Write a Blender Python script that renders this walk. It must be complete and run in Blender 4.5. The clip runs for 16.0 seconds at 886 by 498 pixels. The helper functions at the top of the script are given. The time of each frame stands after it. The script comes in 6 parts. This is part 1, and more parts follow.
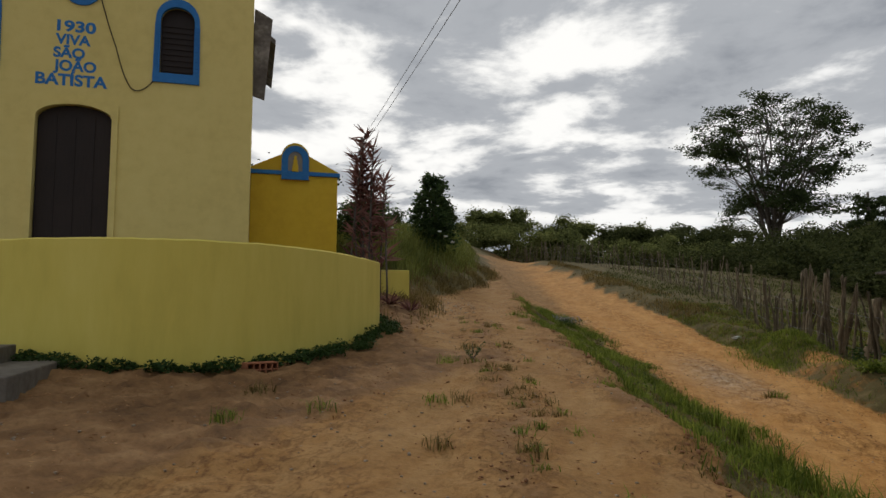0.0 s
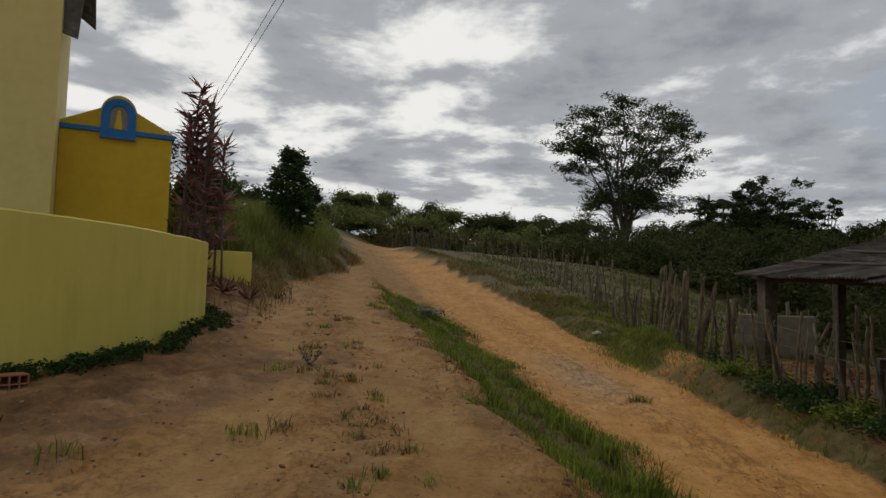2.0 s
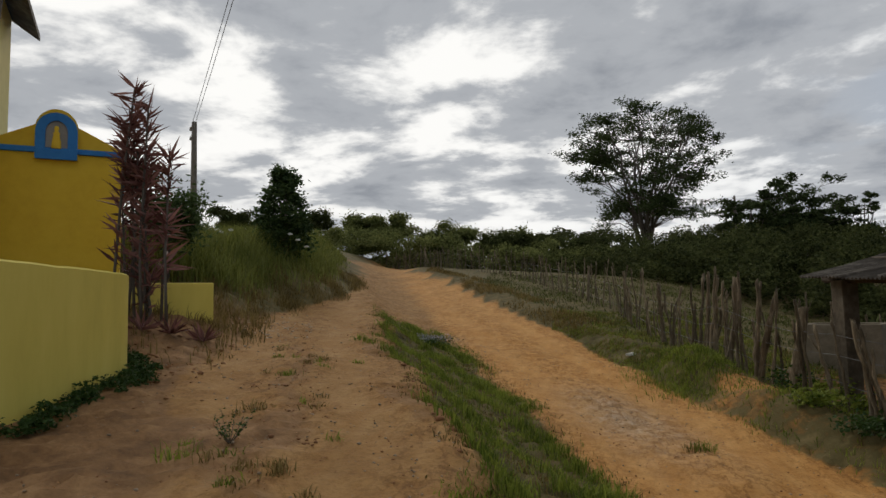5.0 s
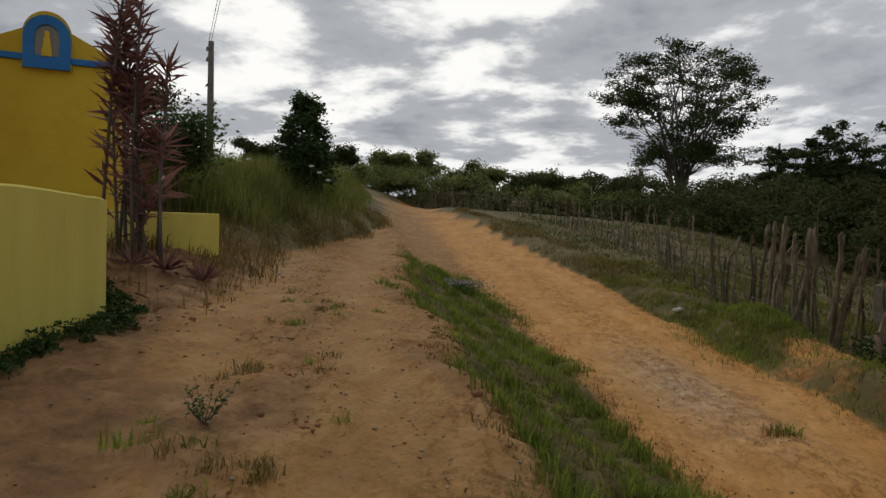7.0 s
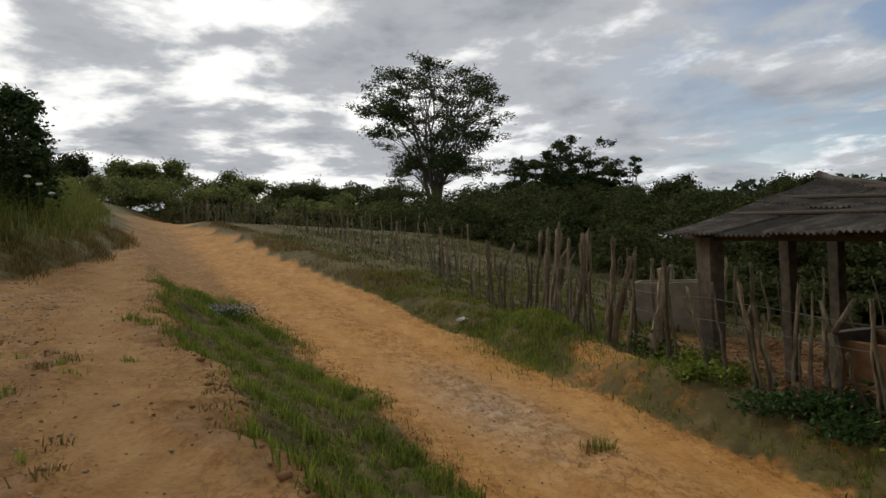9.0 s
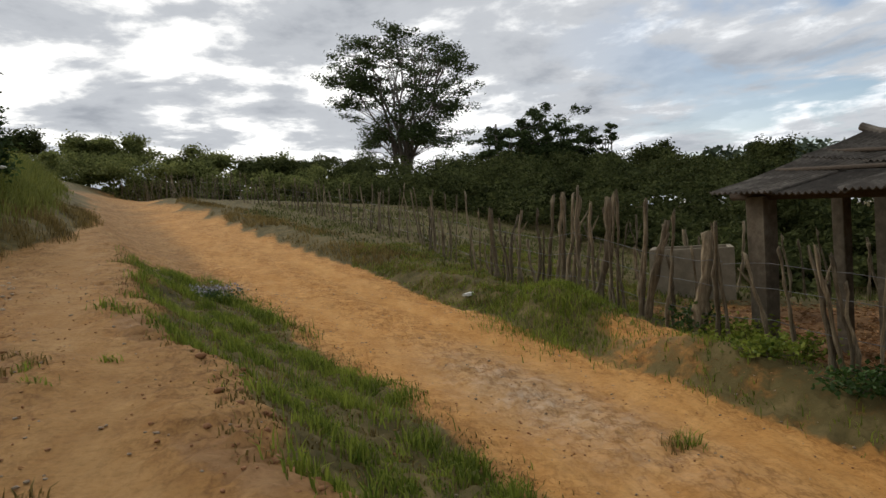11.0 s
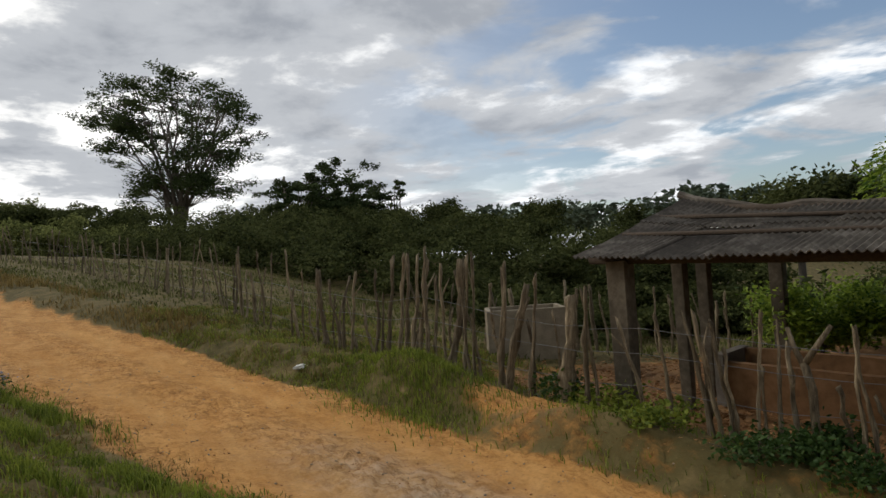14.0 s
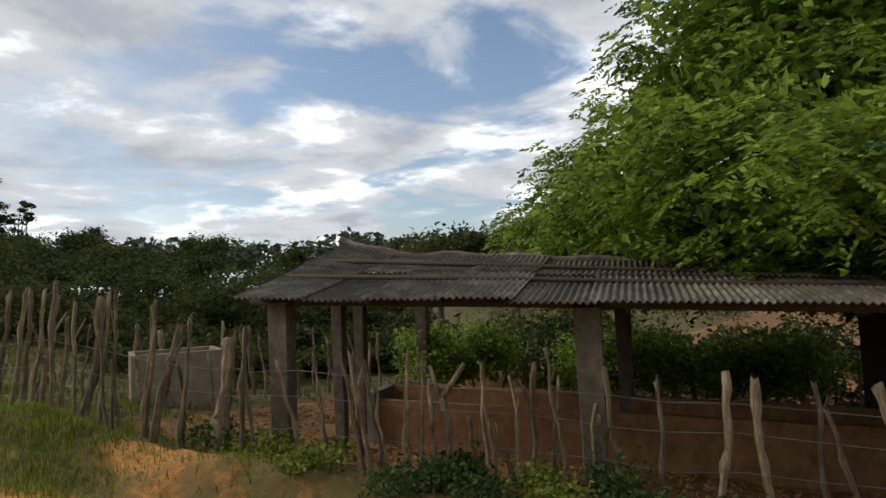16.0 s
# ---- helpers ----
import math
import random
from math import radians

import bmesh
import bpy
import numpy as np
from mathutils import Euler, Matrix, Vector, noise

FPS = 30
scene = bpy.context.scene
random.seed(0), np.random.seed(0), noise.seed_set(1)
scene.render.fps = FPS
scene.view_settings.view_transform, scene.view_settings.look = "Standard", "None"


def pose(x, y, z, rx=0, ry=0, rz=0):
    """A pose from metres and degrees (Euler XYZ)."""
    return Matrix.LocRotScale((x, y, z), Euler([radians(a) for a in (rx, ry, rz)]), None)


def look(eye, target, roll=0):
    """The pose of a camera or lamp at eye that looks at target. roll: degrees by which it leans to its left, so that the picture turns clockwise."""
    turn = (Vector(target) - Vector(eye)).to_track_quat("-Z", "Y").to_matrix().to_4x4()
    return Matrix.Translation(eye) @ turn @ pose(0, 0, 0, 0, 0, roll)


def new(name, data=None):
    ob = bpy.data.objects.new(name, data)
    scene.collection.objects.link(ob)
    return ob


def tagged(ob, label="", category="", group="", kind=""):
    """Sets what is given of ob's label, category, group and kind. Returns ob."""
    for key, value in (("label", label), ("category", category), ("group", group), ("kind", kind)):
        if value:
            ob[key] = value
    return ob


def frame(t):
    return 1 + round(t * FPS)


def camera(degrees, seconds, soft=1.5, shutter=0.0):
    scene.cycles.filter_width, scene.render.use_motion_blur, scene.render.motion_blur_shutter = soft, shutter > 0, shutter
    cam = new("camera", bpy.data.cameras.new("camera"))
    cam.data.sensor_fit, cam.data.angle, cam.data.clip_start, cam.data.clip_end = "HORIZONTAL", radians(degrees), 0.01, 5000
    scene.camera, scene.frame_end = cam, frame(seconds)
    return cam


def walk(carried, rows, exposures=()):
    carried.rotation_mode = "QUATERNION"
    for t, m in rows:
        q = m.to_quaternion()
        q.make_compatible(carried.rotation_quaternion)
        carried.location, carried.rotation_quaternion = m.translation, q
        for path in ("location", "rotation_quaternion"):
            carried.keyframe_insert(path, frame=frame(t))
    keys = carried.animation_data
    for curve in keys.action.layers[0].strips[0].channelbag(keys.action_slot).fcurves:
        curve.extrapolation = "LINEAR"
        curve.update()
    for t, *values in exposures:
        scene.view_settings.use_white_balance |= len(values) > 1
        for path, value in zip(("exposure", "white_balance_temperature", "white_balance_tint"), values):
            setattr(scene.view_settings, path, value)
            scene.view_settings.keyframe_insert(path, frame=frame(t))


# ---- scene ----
cam = camera(67.9, 16.0)
PATH = [
    (0, (0.821, 3.889, 1.445), (0.148, 5.766, 1.606), 0.1),
    (0.5, (0.769, 4.284, 1.476), (0.195, 6.197, 1.582), 0.5),
    (1, (0.701, 4.716, 1.524), (0.244, 6.66, 1.644), 1.0),
    (1.5, (0.657, 5.151, 1.541), (0.409, 7.134, 1.604), 0.3),
    (2, (0.62, 5.495, 1.576), (0.336, 7.471, 1.695), 1.7),
    (2.5, (0.562, 5.914, 1.583), (0.431, 7.906, 1.706), 2.7),
    (3, (0.538, 6.4, 1.52), (0.523, 8.399, 1.579), -1.7),
    (3.5, (0.513, 6.808, 1.591), (0.375, 8.803, 1.623), -1.8),
    (4, (0.489, 7.203, 1.667), (0.3, 9.191, 1.77), -0.8),
    (4.5, (0.695, 7.583, 1.674), (0.387, 9.55, 1.871), -2.3),
    (7, (0.247, 9.375, 1.718), (-0.17, 11.331, 1.718), 0.8),
    (7.5, (0.139, 9.694, 1.686), (-0.07, 11.683, 1.668), -3.1),
    (8, (-0.01, 9.985, 1.803), (-0.098, 11.98, 1.708), -5.4),
    (8.5, (-0.03, 10.276, 1.811), (0.12, 12.27, 1.861), -2.6),
    (9, (-0.159, 10.554, 1.815), (0.135, 12.532, 1.841), -2.0),
    (9.5, (-0.318, 10.914, 1.771), (0.03, 12.884, 1.778), -3.8),
    (12, (-0.974, 12.422, 1.87), (-0.495, 14.362, 1.789), -0.6),
    (12.5, (-1.136, 12.669, 1.971), (-0.6, 14.596, 2.0), 1.1),
    (13, (-1.257, 12.951, 1.963), (-0.613, 14.844, 1.97), -5.6),
    (13.5, (-1.318, 13.155, 2.013), (-0.58, 15.014, 1.977), -3.8),
    (14, (-1.373, 13.253, 2.035), (-0.359, 14.976, 2.094), -3.8),
    (14.5, (-1.421, 13.302, 2.034), (-0.146, 14.843, 2.076), -1.7),
    (15, (-1.402, 13.337, 2.055), (0.064, 14.691, 2.188), -2.6),
    (15.5, (-1.353, 13.345, 2.052), (0.185, 14.619, 2.164), -3.2),
    (16, (-1.315, 13.327, 2.036), (0.403, 14.343, 2.163), -2.5),
]
walk(cam, [(t, look(eye, target, roll)) for t, eye, target, roll in PATH],
     exposures=[(0, -0.32), (2.5, -0.58), (4.5, -0.35), (7.4, -0.34), (8, -0.1), (8.5, -0.2), (9, -0.22), (9.5, -0.15), (12, 0.14), (13, -0.03), (14.5, -0.02), (16, 0.22)])


# ---------------------------------------------------------------- world and sun
SUN_AZ, SUN_EL = -28.0, 34.0          # degrees from +y towards +x, and above the horizon
world = bpy.data.worlds.new("sky")
scene.world = world
world.use_nodes = True
wn, wl = world.node_tree.nodes, world.node_tree.links
wn.clear()


def wnode(kind, **props):
    n = wn.new(kind)
    for k, v in props.items():
        n.inputs[k].default_value = v
    return n


def wmath(op, a, b=None, clamp=False):
    n = wn.new("ShaderNodeMath")
    n.operation, n.use_clamp = op, clamp
    for i, v in enumerate((a, b)):
        if v is None:
            continue
        if isinstance(v, (int, float)):
            n.inputs[i].default_value = v
        else:
            wl.new(v, n.inputs[i])
    return n.outputs[0]


def wmix(fac, a, b):
    n = wn.new("ShaderNodeMix")
    n.data_type = "RGBA"
    for key, v in ((0, fac), (6, a), (7, b)):
        if isinstance(v, (int, float, tuple)):
            n.inputs[key].default_value = v
        else:
            wl.new(v, n.inputs[key])
    return n.outputs[2]


coord = wn.new("ShaderNodeTexCoord")
split = wn.new("ShaderNodeSeparateXYZ")
wl.new(coord.outputs["Generated"], split.inputs[0])
up = wmath("MAXIMUM", split.outputs[2], 0.0)
deck = wmath("ADD", up, 0.11)
flat = wn.new("ShaderNodeCombineXYZ")
wl.new(wmath("DIVIDE", split.outputs[0], deck), flat.inputs[0])
wl.new(wmath("DIVIDE", split.outputs[1], deck), flat.inputs[1])


def cloud(scale, detail, rough, w, distortion=0.0):
    n = wn.new("ShaderNodeTexNoise")
    n.noise_dimensions = "4D"
    n.inputs["Scale"].default_value = scale
    n.inputs["Detail"].default_value = detail
    n.inputs["Roughness"].default_value = rough
    n.inputs["W"].default_value = w
    n.inputs["Distortion"].default_value = distortion
    wl.new(flat.outputs[0], n.inputs["Vector"])
    return n.outputs[0]


def ramp(value, lo, hi):
    n = wn.new("ShaderNodeMapRange")
    n.interpolation_type = "SMOOTHSTEP"
    wl.new(value, n.inputs[0])
    n.inputs[1].default_value, n.inputs[2].default_value = lo, hi
    return n.outputs[0]


sky = wn.new("ShaderNodeTexSky")
sky.sky_type, sky.sun_disc = "NISHITA", False
sky.sun_elevation, sky.sun_rotation = radians(SUN_EL), radians(SUN_AZ)
sky.air_density, sky.dust_density = 1.0, 1.5
sunway = Vector((math.sin(radians(SUN_AZ)) * math.cos(radians(SUN_EL)), math.cos(radians(SUN_AZ)) * math.cos(radians(SUN_EL)), math.sin(radians(SUN_EL))))
dot = wn.new("ShaderNodeVectorMath")
dot.operation = "DOT_PRODUCT"
wl.new(coord.outputs["Generated"], dot.inputs[0])
dot.inputs[1].default_value = sunway
toward = ramp(dot.outputs["Value"], 0.35, 1.0)
body = cloud(0.95, 7.0, 0.56, 3.1, 0.3)
fine = cloud(2.6, 8.0, 0.6, 8.4, 0.3)
mass = wmath("ADD", wmath("MULTIPLY", body, 0.68), wmath("MULTIPLY", fine, 0.32))
overhead = wmath("MULTIPLY", ramp(split.outputs[2], 0.17, 0.30), wmath("SUBTRACT", 1.0, ramp(split.outputs[0], 0.2, 0.6)))
mass = wmath("ADD", mass, wmath("MULTIPLY", overhead, 0.035))
breaks = wmath("MULTIPLY", wmath("SUBTRACT", 1.0, ramp(split.outputs[2], 0.05, 0.24)), toward)
mass = wmath("SUBTRACT", mass, wmath("ADD", wmath("MULTIPLY", toward, 0.035), wmath("MULTIPLY", breaks, 0.055)))
mass = wmath("SUBTRACT", mass, wmath("MULTIPLY", ramp(dot.outputs["Value"], 0.86, 0.98), 0.034))
grey = wmix(toward, (4.8, 5.0, 5.3, 1), (4.4, 4.6, 4.9, 1))
dark = wmix(toward, (3.3, 3.55, 3.95, 1), (2.8, 3.0, 3.35, 1))
lit = wmix(toward, (8.8, 9.0, 9.2, 1), (10.5, 10.4, 10.1, 1))
clouds = wmix(ramp(mass, 0.495, 0.60), wmix(ramp(mass, 0.415, 0.495), lit, grey), dark)
away = ramp(split.outputs[0], 0.25, 0.75)
gap = wmath("MULTIPLY", ramp(cloud(1.3, 6.0, 0.55, 14.2, 0.4), 0.47, 0.58), away)
blue = wn.new("ShaderNodeMix")
blue.data_type, blue.blend_type = "RGBA", "MULTIPLY"
blue.inputs[0].default_value = 1.0
wl.new(sky.outputs[0], blue.inputs[6])
blue.inputs[7].default_value = (1.0, 1.0, 1.0, 1)
whole = wmix(gap, clouds, blue.outputs[2])
bg = wn.new("ShaderNodeBackground")
wl.new(whole, bg.inputs[0])
bg.inputs[1].default_value = 0.12
out = wn.new("ShaderNodeOutputWorld")
wl.new(bg.outputs[0], out.inputs[0])

sun = new("sun", bpy.data.lights.new("sun", "SUN"))
sun.data.energy, sun.data.angle, sun.data.color = 1.5, radians(14), (1.0, 0.93, 0.82)
sun.matrix_world = look(sunway * 50, (0, 0, 0))

# ---------------------------------------------------------------- materials


def mat(name, build):
    m = bpy.data.materials.new(name)
    m.use_nodes = True
    nodes, links = m.node_tree.nodes, m.node_tree.links
    shader = nodes["Principled BSDF"]
    build(nodes, links, shader)
    return m


def noise_node(nodes, links, scale, detail=6.0, rough=0.6, space="Object", stretch=None):
    tc = nodes.new("ShaderNodeTexCoord")
    n = nodes.new("ShaderNodeTexNoise")
    n.inputs["Scale"].default_value, n.inputs["Detail"].default_value, n.inputs["Roughness"].default_value = scale, detail, rough
    if space != "World":
        src = tc.outputs[space]
    else:
        src = nodes.new("ShaderNodeNewGeometry").outputs["Position"]
    if stretch:
        mp = nodes.new("ShaderNodeMapping")
        mp.inputs["Scale"].default_value = stretch
        links.new(src, mp.inputs[0])
        src = mp.outputs[0]
    links.new(src, n.inputs["Vector"])
    return n.outputs[0]


def colours(nodes, links, fac, stops):
    n = nodes.new("ShaderNodeValToRGB")
    while len(n.color_ramp.elements) < len(stops):
        n.color_ramp.elements.new(0.5)
    for e, (p, c) in zip(n.color_ramp.elements, stops):
        e.position, e.color = p, (*c, 1)
    links.new(fac, n.inputs[0])
    return n.outputs[0]


def blend(nodes, links, fac, a, b, mode="MIX"):
    n = nodes.new("ShaderNodeMix")
    n.data_type, n.blend_type = "RGBA", mode
    for key, v in ((0, fac), (6, a), (7, b)):
        if isinstance(v, (int, float)):
            n.inputs[key].default_value = v
        elif isinstance(v, tuple):
            n.inputs[key].default_value = (*v, 1)
        else:
            links.new(v, n.inputs[key])
    return n.outputs[2]


def bump(nodes, links, shader, height, strength, distance):
    n = nodes.new("ShaderNodeBump")
    n.inputs["Strength"].default_value, n.inputs["Distance"].default_value = strength, distance
    links.new(height, n.inputs["Height"])
    links.new(n.outputs[0], shader.inputs["Normal"])


def rough_surface(name, stops, scale=6.0, rough=0.9, bump_strength=0.4, bump_distance=0.01, stretch=None, space="Object", vary=0.0, coarse=0.9):
    """A matt surface with fine grain over broad blotches; vary: how far single pieces differ."""
    def build(nodes, links, shader):
        big = noise_node(nodes, links, coarse, 4, 0.6, space)
        small = noise_node(nodes, links, scale, 8, 0.65, space, stretch)
        mixed = nodes.new("ShaderNodeMath")
        mixed.operation = "MULTIPLY_ADD"
        links.new(small, mixed.inputs[0])
        mixed.inputs[1].default_value = 0.6
        half = nodes.new("ShaderNodeMath")
        half.operation = "MULTIPLY"
        links.new(big, half.inputs[0])
        half.inputs[1].default_value = 0.4
        links.new(half.outputs[0], mixed.inputs[2])
        col = colours(nodes, links, mixed.outputs[0], stops)
        if vary:
            info = nodes.new("ShaderNodeObjectInfo")
            tone = colours(nodes, links, info.outputs["Random"], [(0.0, (1 - vary,) * 3), (1.0, (1 + vary,) * 3)])
            col = blend(nodes, links, 1.0, col, tone, "MULTIPLY")
        links.new(col, shader.inputs["Base Color"])
        shader.inputs["Roughness"].default_value = rough
        shader.inputs["Specular IOR Level"].default_value = 0.25
        bump(nodes, links, shader, small, bump_strength, bump_distance)
    return mat(name, build)


def leaf_material(name, dark, light, island=True, translucent=0.25, rough=0.6, broad=0.5, gloss=0.12):
    def build(nodes, links, shader):
        if island:
            rnd = nodes.new("ShaderNodeNewGeometry").outputs["Random Per Island"]
        else:
            rnd = nodes.new("ShaderNodeObjectInfo").outputs["Random"]
        big = noise_node(nodes, links, broad, 4, 0.65, "World")
        add = nodes.new("ShaderNodeMath")
        add.operation = "MULTIPLY_ADD"
        links.new(rnd, add.inputs[0])
        add.inputs[1].default_value = 0.45
        links.new(big, add.inputs[2])
        col = colours(nodes, links, add.outputs[0], [(0.45, dark), (0.98, light)])
        links.new(col, shader.inputs["Base Color"])
        shader.inputs["Roughness"].default_value = rough
        shader.inputs["Specular IOR Level"].default_value = gloss
        thin = nodes.new("ShaderNodeBsdfTranslucent")
        links.new(col, thin.inputs["Color"])
        mixer = nodes.new("ShaderNodeMixShader")
        mixer.inputs[0].default_value = translucent
        links.new(shader.outputs[0], mixer.inputs[1])
        links.new(thin.outputs[0], mixer.inputs[2])
        links.new(mixer.outputs[0], nodes["Material Output"].inputs[0])
    return mat(name, build)


YELLOW = rough_surface("ochre_yellow_limewash", [(0.25, (0.60, 0.47, 0.155)), (0.5, (0.71, 0.57, 0.20)), (0.8, (0.77, 0.63, 0.24))], 3.0, 0.85, 0.25, 0.006, coarse=0.35)
DEEP_YELLOW = rough_surface("deep_yellow_paint", [(0.25, (0.54, 0.33, 0.025)), (0.5, (0.64, 0.42, 0.035)), (0.8, (0.70, 0.47, 0.05))], 3.0, 0.85, 0.25, 0.006, coarse=0.35)
LIME = rough_surface("lime_yellow_paint", [(0.22, (0.56, 0.45, 0.085)), (0.5, (0.70, 0.57, 0.12)), (0.8, (0.78, 0.65, 0.17))], 3.0, 0.85, 0.3, 0.008, coarse=0.5, stretch=(1, 1, 0.25))
BLUE = rough_surface("blue_paint", [(0.3, (0.02, 0.13, 0.36)), (0.7, (0.04, 0.20, 0.48))], 8.0, 0.7, 0.3, 0.004)
DARK_WOOD = rough_surface("dark_brown_door_wood", [(0.3, (0.016, 0.011, 0.009)), (0.7, (0.034, 0.022, 0.017))], 8.0, 0.6, 0.4, 0.004, stretch=(6, 6, 0.4))
CONCRETE = rough_surface("weathered_concrete", [(0.25, (0.07, 0.06, 0.048)), (0.5, (0.15, 0.13, 0.105)), (0.8, (0.25, 0.225, 0.19))], 9.0, 0.9, 0.5, 0.012, coarse=1.6)
POST = rough_surface("dark_stained_concrete", [(0.28, (0.040, 0.032, 0.023)), (0.5, (0.105, 0.086, 0.060)), (0.75, (0.22, 0.185, 0.135))], 7.0, 0.9, 0.6, 0.015, coarse=1.4)
ROOF = rough_surface("weathered_fibre_cement", [(0.28, (0.035, 0.029, 0.023)), (0.5, (0.105, 0.088, 0.070)), (0.72, (0.30, 0.265, 0.22))], 4.0, 0.92, 0.6, 0.012, coarse=1.1, vary=0.4)
STAKE = rough_surface("grey_weathered_stake_wood", [(0.34, (0.042, 0.032, 0.020)), (0.5, (0.155, 0.120, 0.074)), (0.68, (0.37, 0.305, 0.205))], 9.0, 0.9, 1.0, 0.02, stretch=(4, 4, 0.5), vary=0.4, coarse=3.0)
BARK = rough_surface("grey_brown_bark", [(0.3, (0.05, 0.042, 0.034)), (0.7, (0.16, 0.14, 0.115))], 6.0, 0.95, 0.8, 0.02, stretch=(1, 1, 0.3))
BEAM = rough_surface("dark_timber", [(0.3, (0.03, 0.022, 0.016)), (0.7, (0.09, 0.065, 0.045))], 8.0, 0.85, 0.5, 0.006, stretch=(0.4, 4, 4))
WIRE = rough_surface("dull_grey_wire", [(0.3, (0.10, 0.10, 0.10)), (0.7, (0.2, 0.2, 0.2))], 9.0, 0.5, 0.1, 0.002)
TROUGH = rough_surface("red_brown_rendered_trough", [(0.28, (0.085, 0.045, 0.022)), (0.5, (0.215, 0.115, 0.052)), (0.75, (0.33, 0.19, 0.095))], 5.0, 0.9, 0.5, 0.014, coarse=2.2)
TANK = rough_surface("stained_beige_cement", [(0.25, (0.11, 0.090, 0.060)), (0.5, (0.22, 0.182, 0.125)), (0.8, (0.36, 0.305, 0.22))], 5.0, 0.9, 0.4, 0.01, coarse=1.8)
SLAB = rough_surface("grey_cement_slab", [(0.25, (0.20, 0.18, 0.155)), (0.8, (0.36, 0.33, 0.29))], 8.0, 0.9, 0.3, 0.008)
STONE = rough_surface("pale_ground_stone", [(0.25, (0.22, 0.16, 0.10)), (0.8, (0.46, 0.37, 0.27))], 14.0, 0.9, 0.4, 0.008, vary=0.3)
SOIL = rough_surface("red_earth_clod", [(0.25, (0.15, 0.065, 0.028)), (0.8, (0.33, 0.17, 0.08))], 10.0, 0.95, 0.6, 0.015, vary=0.3)
BRICK = rough_surface("hollow_clay_brick", [(0.25, (0.28, 0.10, 0.05)), (0.8, (0.42, 0.18, 0.09))], 9.0, 0.9, 0.4, 0.004)
LITTER = leaf_material("dry_brown_litter", (0.15, 0.068, 0.027), (0.50, 0.285, 0.13), translucent=0.05, rough=0.8)
GRASS = leaf_material("short_green_grass", (0.055, 0.090, 0.012), (0.27, 0.31, 0.050), rough=0.6, translucent=0.4, broad=1.6)
DRY_GRASS = leaf_material("dry_olive_grass", (0.085, 0.062, 0.018), (0.27, 0.195, 0.068), rough=0.7)
TALL_GRASS = leaf_material("tall_yellow_green_grass", (0.085, 0.105, 0.018), (0.27, 0.28, 0.070), rough=0.55)
PASTURE = leaf_material("grazed_pasture_grass", (0.045, 0.055, 0.014), (0.15, 0.16, 0.045), rough=0.6)
WEED = leaf_material("dark_weed_leaf", (0.018, 0.042, 0.010), (0.06, 0.105, 0.026), rough=0.5)
WOOD_LEAF = leaf_material("woodland_leaf", (0.020, 0.029, 0.010), (0.105, 0.118, 0.040), translucent=0.3, rough=0.8, broad=0.42, gloss=0.05)
# woodland leaf lightened: haze and sun glow over the far scrub, as colour
HAZED_BRUSH_LEAF = leaf_material("haze_lightened_olive_leaf", (0.060, 0.074, 0.024), (0.25, 0.27, 0.09), translucent=0.42, rough=0.75, broad=0.35, gloss=0.05)
ACACIA_LEAF = leaf_material("dark_feathery_leaf", (0.022, 0.036, 0.014), (0.085, 0.112, 0.042), translucent=0.32, rough=0.8, broad=0.3, gloss=0.05)
SHRUB_LEAF = leaf_material("deep_green_shrub_leaf", (0.024, 0.046, 0.016), (0.10, 0.15, 0.05), translucent=0.35)
BRIGHT_LEAF = leaf_material("bright_green_compound_leaf", (0.036, 0.085, 0.010), (0.33, 0.43, 0.055), translucent=0.46, rough=0.5, broad=0.9, gloss=0.2)
RED_LEAF = leaf_material("red_purple_strap_leaf", (0.085, 0.034, 0.030), (0.30, 0.150, 0.125), translucent=0.3)
# distance haze is mixed into this paler, greyer leaf colour
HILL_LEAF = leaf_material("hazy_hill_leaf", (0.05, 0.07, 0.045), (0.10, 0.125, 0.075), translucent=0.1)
# near-black: the shade of the shed's end room put into the colour
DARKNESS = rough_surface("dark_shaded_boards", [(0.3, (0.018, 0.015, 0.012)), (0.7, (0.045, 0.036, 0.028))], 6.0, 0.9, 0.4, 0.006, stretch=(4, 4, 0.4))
LILAC = rough_surface("pale_lilac_petal", [(0.3, (0.30, 0.28, 0.33)), (0.7, (0.46, 0.43, 0.50))], 9.0, 0.8, 0.1, 0.002)
FLOWER = rough_surface("small_white_flower", [(0.3, (0.6, 0.6, 0.55)), (0.7, (0.8, 0.8, 0.76))], 9.0, 0.7, 0.1, 0.002)


